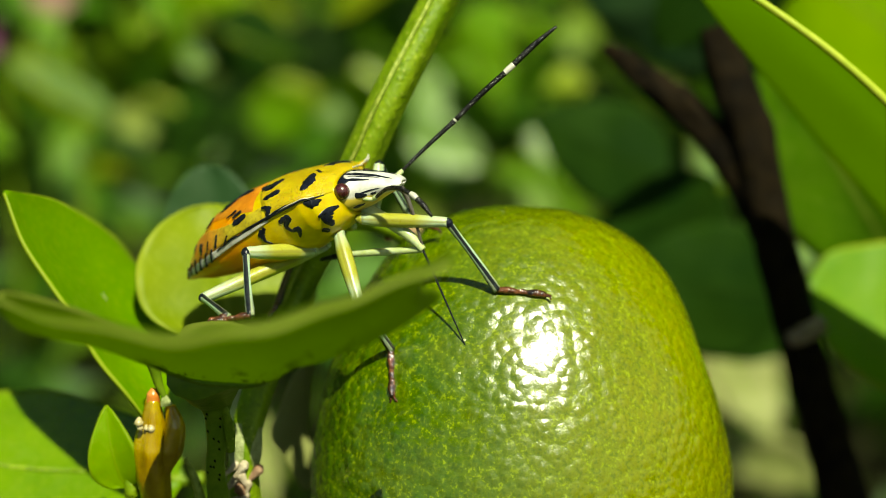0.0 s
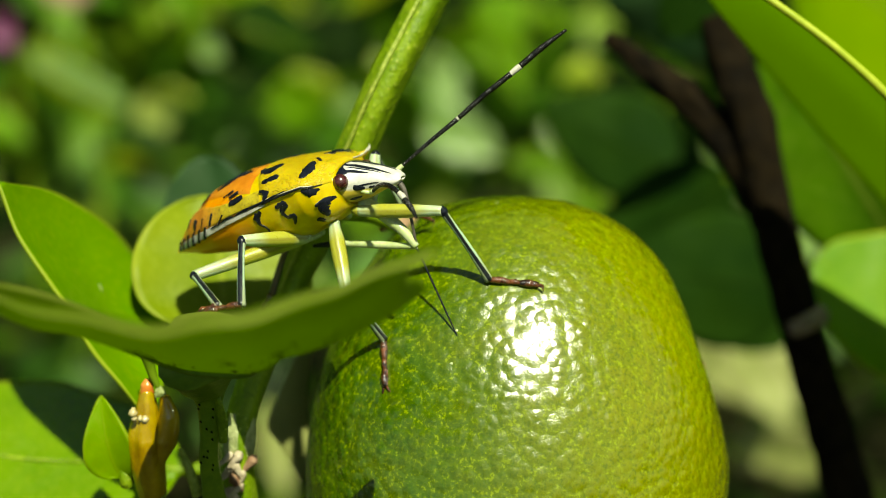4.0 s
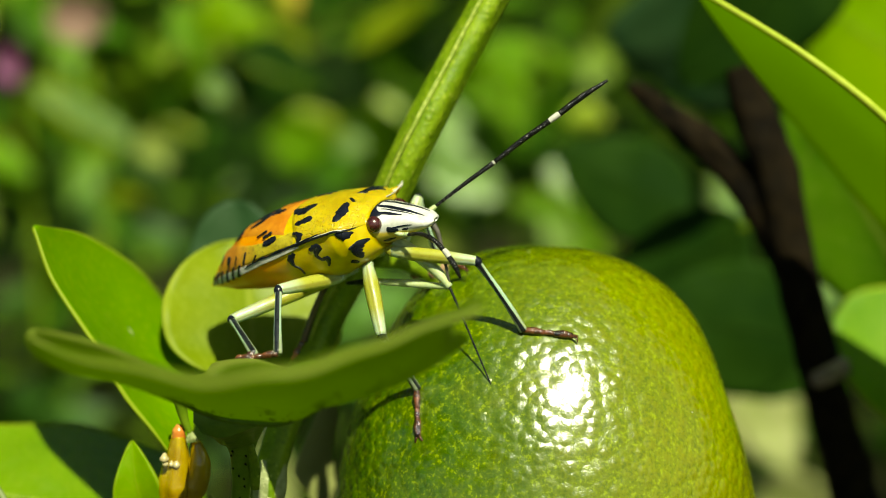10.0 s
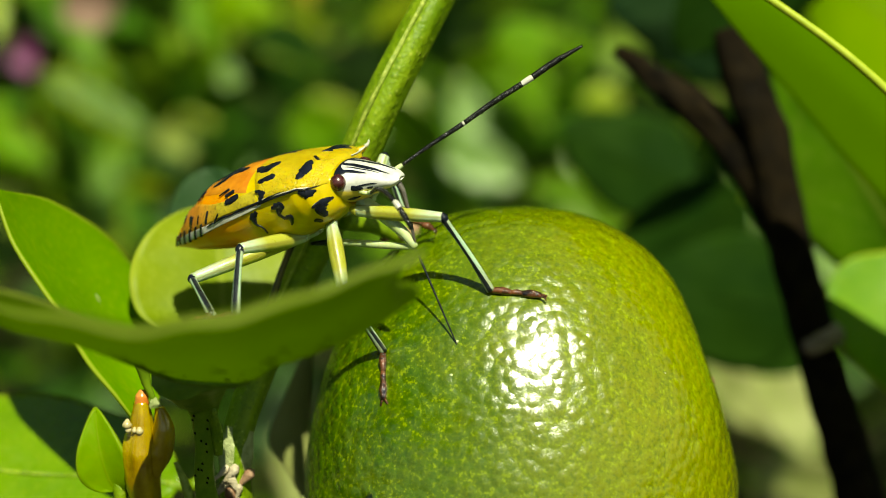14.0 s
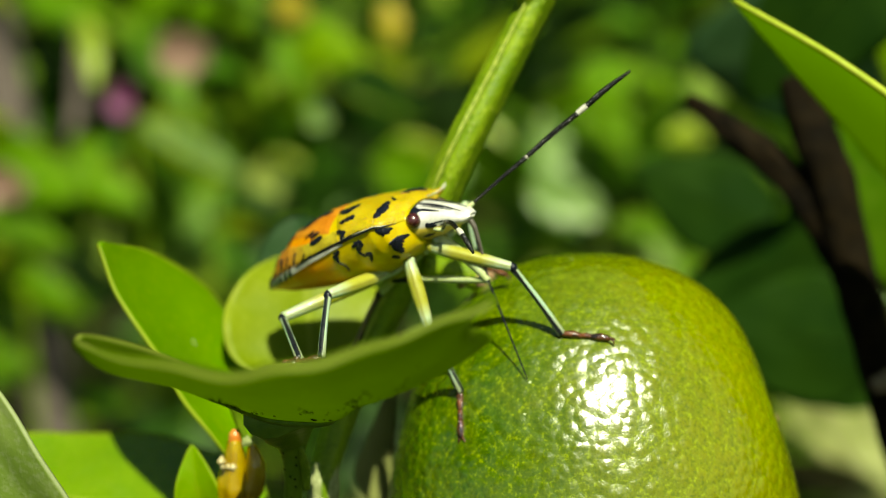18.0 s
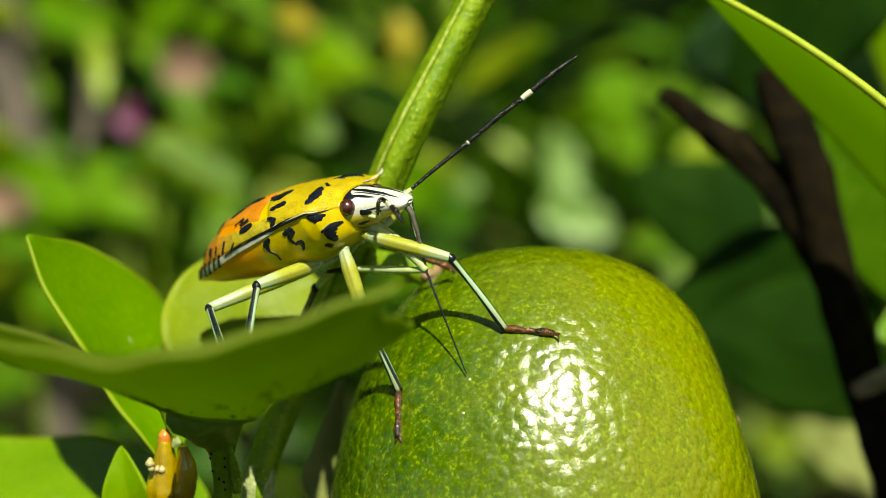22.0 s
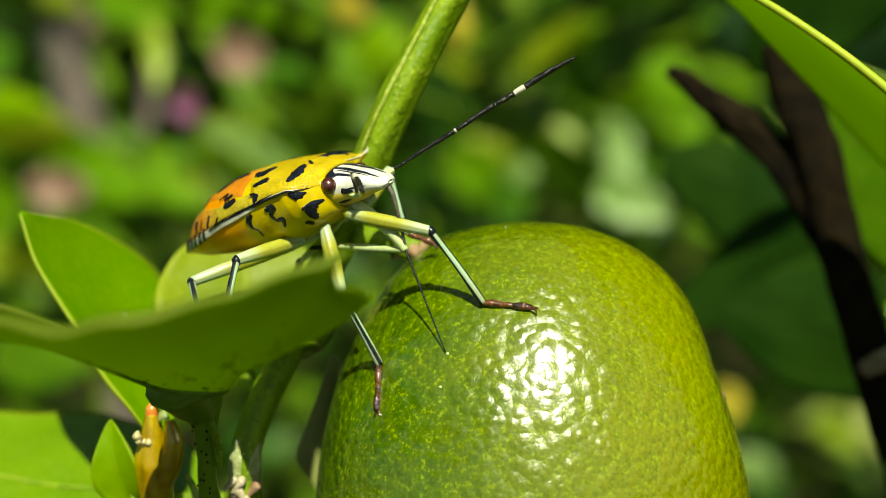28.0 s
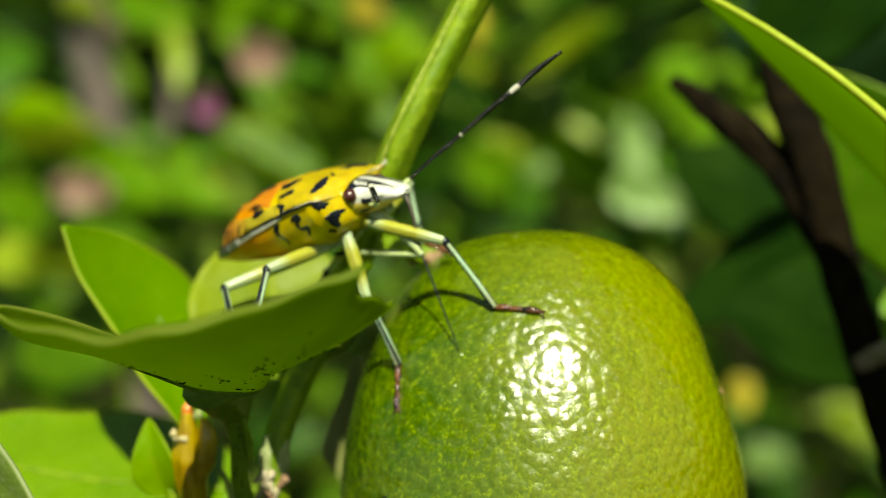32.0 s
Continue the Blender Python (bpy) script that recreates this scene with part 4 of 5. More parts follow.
for rows, material, label in (
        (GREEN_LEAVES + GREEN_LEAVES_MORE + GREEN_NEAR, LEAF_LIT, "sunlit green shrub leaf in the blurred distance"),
        (YELLOW_LEAVES + YELLOW_NEAR, YELLOWGREEN, "yellow-green shrub leaf in the blurred distance"),
        (LIME_LEAVES + LIME_NEAR[0::3], LEAF_LIGHT, "light green slanting shrub leaf far behind"),
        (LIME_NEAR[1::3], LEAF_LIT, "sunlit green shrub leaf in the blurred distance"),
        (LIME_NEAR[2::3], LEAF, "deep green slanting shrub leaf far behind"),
        (PALE_LEAVES, PALELEAF, "pale shrub leaf with painted shine in the blurred distance"),
        (VIVID_LEAVES, LEAF_VIVID, "vivid yellow-green shrub leaf in the blurred distance"),
        (GOLDEN_LEAVES, GOLD, "golden yellow shrub leaf far behind"),
        (DARK_LEAVES, LEAF_SHADE, "shrub leaf far behind, painted dark green for shade"),
        (DRY_LEAVES + DRY_NEAR, DRY, "dry beige leaf behind the lime"),
):
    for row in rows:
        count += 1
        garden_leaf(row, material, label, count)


def flower_tuft(name, row, material, label, petals, seed):
    """A small flower head: petals round a centre on a thin stalk."""
    x, y, z, length, width = row[:5]
    rnd = random.Random(seed)
    root = empty(name, Matrix.Translation(Vector((x, y, z)) * 0.001))
    tagged(root, label, "flower", group="garden flowers")
    for k in range(petals):
        a = k * 6.283 / petals + rnd.uniform(-0.2, 0.2)
        d = Vector((math.cos(a) * length, rnd.uniform(-0.4, 0.1) * width, math.sin(a) * width)) * 0.0005
        s = d.cross(Vector((0, 1, 0))).normalized() * (0.00028 * width)

        def place(u, v):
            w = math.sin(math.pi * min(max(u, 0.02), 0.98)) ** 0.6
            return d * u + s * ((v - 0.5) * 2 * w) + Vector((0, -0.1 * d.length * u * u, 0))
        v, f, uv = sheet(place, 6, 4)
        part("petal", mesh_from("petal", v, f), material, root)
    v, f = tube([Vector((0, 0.004, 0)), Vector((0.003, 0.006, -0.04)), Vector((0.0, 0.01, -0.12))], [0.0012, 0.0010, 0.0012], 6, 8)
    part("stalk", mesh_from("stalk", v, f), STEM, root)
    return root


for k, row in enumerate(PINK_TUFTS):
    flower_tuft("pink_flower", row, PINK, "dusty pink flower head in the blurred distance", 9, k)
flower_tuft("purple_flower", (-145, 377, -27, 8, 14), PURPLE, "small purple flower on a thin stalk", 7, 20)


def garden_sapling():
    root = empty("garden_sapling", Matrix.Translation((-0.2000, 0.425, -0.62)))
    tagged(root, "grey-brown upright sapling stem in the distance", "sapling")
    v, f = tube([Vector((0, 0, 0)), Vector((0.004, 0, 0.3)), Vector((-0.003, 0, 0.58)), Vector((-0.012, 0, 0.72))], [0.0105, 0.0095, 0.0088, 0.008], 12, 40, 0.04, 4, 0.15)
    part("stem", mesh_from("stem", v, f), GREYBARK, root)
    v, f = tube([Vector((-0.002, 0, 0.5)), Vector((0.02, 0.01, 0.58)), Vector((0.035, 0.015, 0.70))], [0.0035, 0.003, 0.002], 10, 20, 0.04, 4, 0.15)
    part("side_branch", mesh_from("side_branch", v, f), GREYBARK, root)


garden_sapling()


# ---- shield bug, built in its own units of about a millimetre ----
U = 0.000936
BW = ((-16.2, .05), (-15.4, .7), (-14, 1.7), (-12, 2.9), (-9, 4.3), (-6, 5.0), (-3, 5.4), (0, 5.6), (2.4, 5.8), (3.6, 5.5), (4.4, 4.2), (4.9, 3.1), (5.1, 2.4))
BT = ((-16.2, .05), (-15.2, 0.8), (-14, 1.5), (-12, 2.45), (-9, 3.25), (-5, 3.25), (-1, 2.65), (2.4, 1.7), (5, 1.0), (6.2, .7))
BB = ((-16.2, .05), (-14, .8), (-12, 1.7), (-8, 3.0), (-4, 4.2), (0, 4.7), (3, 4.3), (5, 2.8), (6.2, 1.8))
BM = ((-16.2, -1.0), (-10, .1), (-6, .8), (0, 1.5), (3, 1.7), (6.2, .7))
HW = ((4.2, 2.6), (4.9, 2.85), (5.6, 2.6), (6.2, 2.35), (7.5, 1.95), (8.6, 1.7), (9.3, 1.45), (9.75, 0.95), (9.9, .45))
HT = ((4.2, 1.35), (5.2, 1.45), (6.2, 1.3), (8, .95), (9.2, .62), (9.75, .36), (9.9, .15))
HB = ((4.2, 2.4), (6.2, 2.0), (8, 1.2), (9.4, .6), (9.9, .12))
HM = ((4.2, .75), (6.2, .4), (8, -.1), (9.9, -.8))


def along(table, x):
    xs, ys = zip(*table)
    return float(np.interp(x, xs, ys))


def body_at(x, deg, lift=0.0):
    """A point of the body: 0 degrees is the right margin, 90 the back, -90 the belly."""
    w, top, low, mid = along(BW, x), along(BT, x), along(BB, x), along(BM, x)
    t = radians(deg)
    c, s = math.cos(t), math.sin(t)
    y = -w * math.copysign(abs(c) ** (0.75 if deg < 0 or deg > 180 else 1.0), c)
    z = mid + (top if s >= 0 else low) * math.copysign(abs(s) ** 0.9, s)
    out = Vector((0.15 if x > 3 else -0.1, -c * 0.8, s)).normalized()
    return (Vector((x, y, z)) + out * lift) * U


def head_at(x, deg, lift=0.0):
    w, top, low, mid = along(HW, x), along(HT, x), along(HB, x), along(HM, x)
    t = radians(deg)
    c, s = math.cos(t), math.sin(t)
    out = Vector((0.2, -c * 0.7, s)).normalized()
    return (Vector((x, -w * c, mid + (top if s >= 0 else low) * math.copysign(abs(s) ** 0.85, s))) + out * lift) * U


def shell(at, x0, x1, d0, d1, nx, nd, lift, shape=None):
    """A raised plate on a surface; shape(u, v) gives x and degrees."""
    def place(u, v):
        x, d = shape(u, v) if shape else (x0 + (x1 - x0) * u, d0 + (d1 - d0) * v)
        rim = min(u, 1 - u, v, 1 - v) * 14
        return at(x, d, lift * min(1.0, 0.15 + rim))
    v, f, uv = sheet(place, nx, nd)
    return mesh_from("plate", v, f)


def spot(at, x, deg, rx, rd, seed, lift=0.07, tilt=0.0, jag=0.35):
    """An uneven black mark lying on a surface."""
    rnd = random.Random(seed)
    amp = [rnd.uniform(1 - jag, 1 + jag) for _ in range(9)]
    verts = [at(x, deg, lift)]
    faces = []
    n = 27
    for ring in (0.5, 0.85, 1.0):
        for k in range(n):
            a = 2 * math.pi * k / n
            q = k * 9 / n
            i = int(q)
            e = amp[i] + (amp[(i + 1) % 9] - amp[i]) * (q - i)
            c, s = math.cos(a) * e * ring, math.sin(a) * e * ring
            verts.append(at(x + rx * (c * math.cos(tilt) - s * math.sin(tilt)), deg + rd * (c * math.sin(tilt) + s * math.cos(tilt)), lift if ring < 1 else 0.0))
    for k in range(n):
        faces.append((0, 1 + k, 1 + (k + 1) % n))
        for r in (0, 1):
            a, b = 1 + r * n + k, 1 + r * n + (k + 1) % n
            faces.append((a, a + n, b + n, b))
    return mesh_from("spot", verts, faces)


def mark(chain, seed):
    """A black stroke with uneven edges along points of the body: place, degrees, half width."""
    per = 0.085
    rnd = random.Random(seed)
    phase = rnd.uniform(0, 20)
    pts = [Vector((x, d * per, r * (1.2 if d > 15 else 1.08))) for x, d, r in chain]
    ends = [(pts[0] - pts[1]), (pts[-1] - pts[-2])]
    line = []
    n = 8 * (len(pts) - 1)
    for k, e in ((0, ends[0]), (1, ends[1])):
        e.z = 0
        e.normalize()
    for q in (1.0, 0.75, 0.4):
        p = pts[0] + ends[0] * (pts[0].z * q)
        line.append((p, pts[0].z * math.sqrt(max(1 - q * q, 0.02))))
    for k in range(n + 1):
        p = curve_at(pts, k / n)
        line.append((p, max(p.z, 0.05)))
    for q in (0.4, 0.75, 1.0):
        p = pts[-1] + ends[1] * (pts[-1].z * q)
        line.append((p, pts[-1].z * math.sqrt(max(1 - q * q, 0.02))))
    verts, faces = [], []
    for k, (p, r) in enumerate(line):
        a, b = line[max(k - 1, 0)][0], line[min(k + 1, len(line) - 1)][0]
        d = Vector((b.x - a.x, b.y - a.y)).normalized()
        side = Vector((-d.y, d.x))
        for c in (-1.0, -0.8, 0.0, 0.8, 1.0):
            jag = 1 + 0.45 * noise.noise(Vector((k * 0.45, 3.0 if c > 0 else -3.0, phase)))
            x, y = p.x + side.x * r * c * jag, p.y + side.y * r * c * jag
            deg = y / per
            lift = 0.21 if deg > 1 else 0.07
            verts.append(body_at(x, deg, lift if abs(c) < 1 else lift - 0.06))
    for k in range(len(line) - 1):
        for c in range(4):
            a = k * 5 + c
            faces.append((a, a + 1, a + 6, a + 5))
    return mesh_from("spot", verts, faces)


def limb(length, radii, around=12, bend=0.0, flat=1.0):
    """A leg segment along +x from its joint."""
    pts = [Vector((length * u, 0, bend * length * math.sin(math.pi * u))) * U for u in (0, 0.25, 0.5, 0.75, 1)]
    v, f = tube(pts, [r * U for r in radii], around, 26)
    return mesh_from("segment", [Vector((p.x, p.y * flat, p.z)) for p in v], f)


def bones(vec, up=Vector((0, 0, 1))):
    """The turn that points +x along vec."""
    x = Vector(vec).normalized()
    y = up.cross(x)
    y = y.normalized() if y.length > 1e-6 else Vector((0, 1, 0))
    return Matrix((x, y, x.cross(y))).transposed()


bug = empty("shield_bug")
tagged(bug, "yellow and orange shield bug with black spots feeding on a lime", "insect")

# hip, knee, ankle and toe of each leg, near side first
LEGS = {
    "front": ((5.0, -1.1, -2.3), (12.1, 0.19, -5.36), (13.27, 1.5, -13.16), (17.1, 2.76, -15.11)),
    "middle": ((2.87, -2.4, -2.6), (3.66, -5.97, -8.3), (3.35, -3.3, -14.82), (3.52, -6.39, -18.19)),
    "hind": ((-0.31, -2.6, -3.0), (-2.47, -9.02, -1.13), (-1.18, -14.55, -5.24), (-4.32, -15.67, -4.68)),
    "far_hind": ((-0.8, 0.6, -3.3), (-8.69, -8.91, -2.7), (-3.46, -14.68, -4.78), (-4.95, -15.37, -4.68)),
    "far_middle": ((1.5, 2.4, -2.8), (-5.4, 2.66, -4.3), (-8.76, 0.08, -8.8), (-9.3, -1.3, -9.6)),
    "far_front": ((4.6, 2.4, -2.2), (5.9, 5.4, 0.6), (5.2, 5.9, -5.6), (7.0, 6.6, -7.4)),
}
leg_parts = {}


def tarsus_mesh(length):
    verts, faces = [], []
    for x0, x1, r in ((0, 0.42, 0.36), (0.38, 0.66, 0.27), (0.62, 1.0, 0.37)):
        v, f = tube([Vector((length * x0, 0, 0)) * U, Vector((length * (x0 + x1) / 2, 0, 0.08)) * U, Vector((length * x1, 0, 0)) * U], [r * U * 0.75, r * U, r * U * 0.7], 10, 8)
        k = len(verts)
        verts += v
        faces += [tuple(i + k for i in q) for q in f]
    for side in (-1, 1):
        v, f = tube([Vector((length, 0.15 * side, 0)) * U, Vector((length + 0.4, 0.35 * side, -0.1)) * U, Vector((length + 0.5, 0.4 * side, -0.5)) * U], [0.12 * U, 0.1 * U, 0.02 * U], 6, 8)
        k = len(verts)
        verts += v
        faces += [tuple(i + k for i in q) for q in f]
    return mesh_from("tarsus", verts, faces)


def build_legs():
    for name, (hip, knee, ankle, toe) in LEGS.items():
        far = name.startswith("far")
        l1, l2, l3 = ((Vector(b) - Vector(a)).length for a, b in ((hip, knee), (knee, ankle), (ankle, toe)))
        thick = {"far_middle": 0.4, "front": 0.62, "far_front": 0.66}.get(name, 0.68)
        f = part("femur", limb(l1, (thick * 0.75, thick * 1.05, thick * 1.05, thick * 0.92, thick * 0.72)), FEMUR, bug, "yellow thigh with pale ends")
        f.data.name = "femur"
        t = part("tibia", limb(l2, (0.36, 0.30, 0.32, 0.36, 0.40), 12, 0.02), DARKTIBIA if name == "far_middle" else TIBIA, bug, "pale green shin striped black")
        v, q = tube([Vector((-0.3, 0, 0)) * U, Vector((0.1, 0, 0.05)) * U, Vector((0.5, 0, 0)) * U], [0.32 * U, 0.44 * U, 0.33 * U], 12, 10)
        part("knee", mesh_from("knee", v, q), BLACK, t, "glossy dark knee")
        s = part("tarsus", tarsus_mesh(l3), FOOT, bug, "red-brown clawed foot")
        v, q = tube([Vector((-0.5, 0, 0.3)) * U, Vector((0, 0, 0)) * U, Vector((0.5, 0, -0.1)) * U], [0.3 * U, 0.5 * U, 0.3 * U], 12, 10)
        c = part("coxa", mesh_from("coxa", v, q), FEMUR, bug)
        c.location = Vector(hip) * U
        leg_parts[name] = (f, t, s, l1, l2)


build_legs()


def build_body():
    def around_body(u, v):
        return body_at(-16.2 + 21.2 * u, 360 * v - 180)
    v, f, uv = sheet(around_body, 90, 72, True)
    f.append(tuple(range(72)))
    f.append(tuple(reversed(range(90 * 72, 91 * 72))))
    m = Mat("belly_cuticle")
    x = m.axis(0)
    fade = m.math("ADD", x, m.math("MULTIPLY", m.noise(500.0), 0.004))
    front = m.mix(m.ramp(m.noise(900.0), (0.35, 0.0), (0.7, 1.0)), (0.52, 0.38, 0.008), (0.66, 0.50, 0.015))
    n = m.add("ShaderNodeMapRange")
    n.inputs["From Min"].default_value, n.inputs["From Max"].default_value = -0.0032, -0.0004
    m.link(fade, n.inputs["Value"])
    m.color(m.mix(n.outputs[0], (0.72, 0.27, 0.008), front))
    m.rough(0.3)
    m.bump(m.math("ADD", m.noise(1800.0), m.noise(500.0)), 0.35, 0.00005)
    m.bsdf.inputs["Subsurface Weight"].default_value = 0.15
    m.bsdf.inputs["Subsurface Scale"].default_value = 0.0005
    part("abdomen", mesh_from("abdomen", v, f), m.mat, bug, "yellow belly turning orange towards the tail")

    def pronotum(u, v):
        d = 2 + 176 * v
        back = -1.2 - 1.6 * math.sin(radians(d)) ** 2
        return back + (4.85 - back) * u, d
    part("pronotum", shell(body_at, 0, 0, 0, 0, 30, 60, 0.16, pronotum), YELLOW, bug, "pitted yellow shoulder plate")

    def scutellum(u, v):
        half = 62 * (1 - u) ** 0.8 + 14 * u
        return -2.7 - 8.6 * u, 90 + half * (2 * v - 1)
    part("scutellum", shell(body_at, 0, 0, 0, 0, 30, 40, 0.12, scutellum), ORANGE, bug, "orange back shield")
    for side in (0, 1):
        def wing(u, v):
            inner = 92 - 64 * (1 - u) ** 0.9 - 24 * math.sin(u * 3.1)
            d = 6 + (max(inner, 16) - 6) * v
            return -1.6 - 11.8 * u, d if side == 0 else 180 - d
        part("forewing", shell(body_at, 0, 0, 0, 0, 30, 20, 0.10, wing), OLIVE, bug, "olive-yellow forewing with dark veins")
    # shoulder spines
    for side in (1,):
        p = Vector((3.3, 5.0 * side, 1.75))
        v, f = tube([p * U, (p + Vector((0.7, 0.5 * side, 0.1))) * U, (p + Vector((1.2, 0.8 * side, 0.35))) * U], [0.5 * U, 0.3 * U, 0.03 * U], 10, 12)
        spine = part("shoulder_spine", mesh_from("shoulder_spine", v, f), YELLOW, bug)
        v, f = tube([(p + Vector((0.9, 0.68 * side, 0.2))) * U, (p + Vector((1.2, 0.85 * side, 0.4))) * U, (p + Vector((1.35, 0.95 * side, 0.7))) * U], [0.2 * U, 0.13 * U, 0.03 * U], 8, 10)
        part("spine_tip", mesh_from("spine_tip", v, f), WHITE, spine, "pale spine tip")
    v, f = tube([body_at(4.85, 122, 0.15), body_at(4.75, 140, 0.25), body_at(4.3, 158, 0.35), Vector((4.5, 5.8, 2.1)) * U], [0.05 * U, 0.06 * U, 0.08 * U, 0.03 * U], 8, 16)
    part("front_edge", mesh_from("front_edge", v, f), WHITE, bug, "white edge of the shoulder plate")
    # banded margin
    for side in (0, 1):
        def pale(u, v):
            lo, hi = -2.6 - 4 * (1 - u) ** 5 + 2 * u ** 4, 3.4 + 17 * (1 - u) ** 2.6 - 1.0 * u ** 3
            d = lo + (hi - lo) * v
            return -15.8 + 14.6 * u, d if side == 0 else 180 - d
        part("margin", shell(body_at, 0, 0, 0, 0, 90, 14, 0.13, pale), WHITE, bug, "white margin barred black")
        rnd = random.Random(50 + side)
        x = -15.7
        while x < -9.6:
            near_tail = (-x - 9.6) / 6.1
            wide = rnd.uniform(0.40, 0.52)
            lo, hi = rnd.uniform(-9, -5), rnd.uniform(9, 12) + 24 * near_tail ** 1.6

            def band(u, v):
                d = lo + (hi - lo) * v
                return x + wide * (u * (1 - 0.45 * v) + 0.2 * v) + 0.95 * v, d if side == 0 else 180 - d
            part("margin_bar", shell(body_at, 0, 0, 0, 0, 6, 14, 0.24, band), BLACK, bug)
            x += rnd.uniform(1.0, 1.2)

        def streak(u, v):
            d = 3.3 + (1.1 + 2.8 * math.sin(math.pi * u) ** 0.9 * (0.55 + 0.45 * math.sin(u * 21))) * v
            return -8.6 + 7.0 * u, d if side == 0 else 180 - d
        part("margin_streak", shell(body_at, 0, 0, 0, 0, 50, 5, 0.2, streak), BLACK, bug, "dark streak above the white margin")

        def line(u, v):
            d = 1 + 4 * v
            return -1.6 + 6.0 * u, d if side == 0 else 180 - d
        part("margin_line", shell(body_at, 0, 0, 0, 0, 24, 4, 0.2, line), BLACK, bug, "thin dark line along the shoulder edge")

        def rim(u, v):
            d = 5.4 + 2.6 * v
            return -1.4 + 5.4 * u, d if side == 0 else 180 - d
        part("margin_rim", shell(body_at, 0, 0, 0, 0, 24, 4, 0.2, rim), WHITE, bug, "pale line along the shoulder edge")
    near = (
        ((3.20, -2.3, .20), (3.60, -4.3, .44), (4.00, -3.3, .18)),
        ((3.65, -23.4, .20), (4.20, -22.9, .45), (3.80, -31.4, .33), (3.70, -46.4, .21)),
        ((2.90, -45.4, .23), (3.00, -51.4, .20)),
        ((-0.04, -6.3, .18), (0.76, -6.8, .36), (0.26, -13.3, .21), (0.51, -21.4, .15), (1.11, -23.9, .29), (0.76, -32.9, .11)),
        ((-2.08, -4.8, .18), (-2.58, -8.3, .34), (-2.58, -16.4, .13), (-2.18, -23.4, .08), (-2.18, -32.4, .08)),
        ((3.05, 68.3, .23), (3.15, 51.3, .39), (3.10, 32.2, .24)),
        ((-2.1, 67, .30), (-1.2, 62, .56), (-0.4, 70, .34)),
        ((-0.9, 39, .34), (0.0, 43, .40)),
        ((-1.29, 23.7, .15), (-0.69, 18.2, .31), (-0.89, 8.2, .20)),
        ((1.41, 9.2, .08), (-0.89, 5.2, .15), (-3.63, 6.2, .08)),
        ((-4.9, 23.0, .28), (-3.9, 26.0, .36)),
        ((-5.08, 33.2, .14), (-4.28, 36.7, .16)),
        ((-8.27, 9.7, .16), (-7.77, 22.7, .13)),
        ((-7.12, 3.7, .10), (-6.32, 12.7, .08)),
        ((2.90, 82.1, .10), (3.35, 77.0, .13)),
        ((-11.0, 24, .12), (-10.8, 34, .16)), ((-12.3, 36, .10), (-12.0, 48, .14)), ((-10.2, 78, .2), (-9.6, 88, .25)),
    )
    middle = (
        ((-7.6, 66, .20), (-6.5, 70, .42), (-5.7, 76, .25)), ((-5.0, 74, .25), (-4.3, 77, .36)), ((-9.8, 58, .14), (-9.1, 64, .26)), ((-10.9, 16, .09), (-10.5, 30, .17)), ((-9.6, 14, .07), (-9.2, 24, .10)), ((-6.0, 38, .09), (-4.9, 42, .10)),
        ((-8.22, 85.8, .18), (-7.22, 85.8, .28), (-6.02, 85.3, .15)), ((-6.02, 87.3, .21), (-4.98, 82.8, .21)),
        ((2.90, 97.9, .10), (3.35, 114.4, .15), (3.90, 135.4, .08)), ((-1.48, 99.9, .10), (-0.24, 102.4, .10)),
    )
    far = [tuple((x, 180 - d, r) for x, d, r in m) for m in near if m[0][1] > 0]
    for k, m in enumerate(near + middle + tuple(far)):
        part("spot", mark(m, k), BLACK, bug)


build_body()


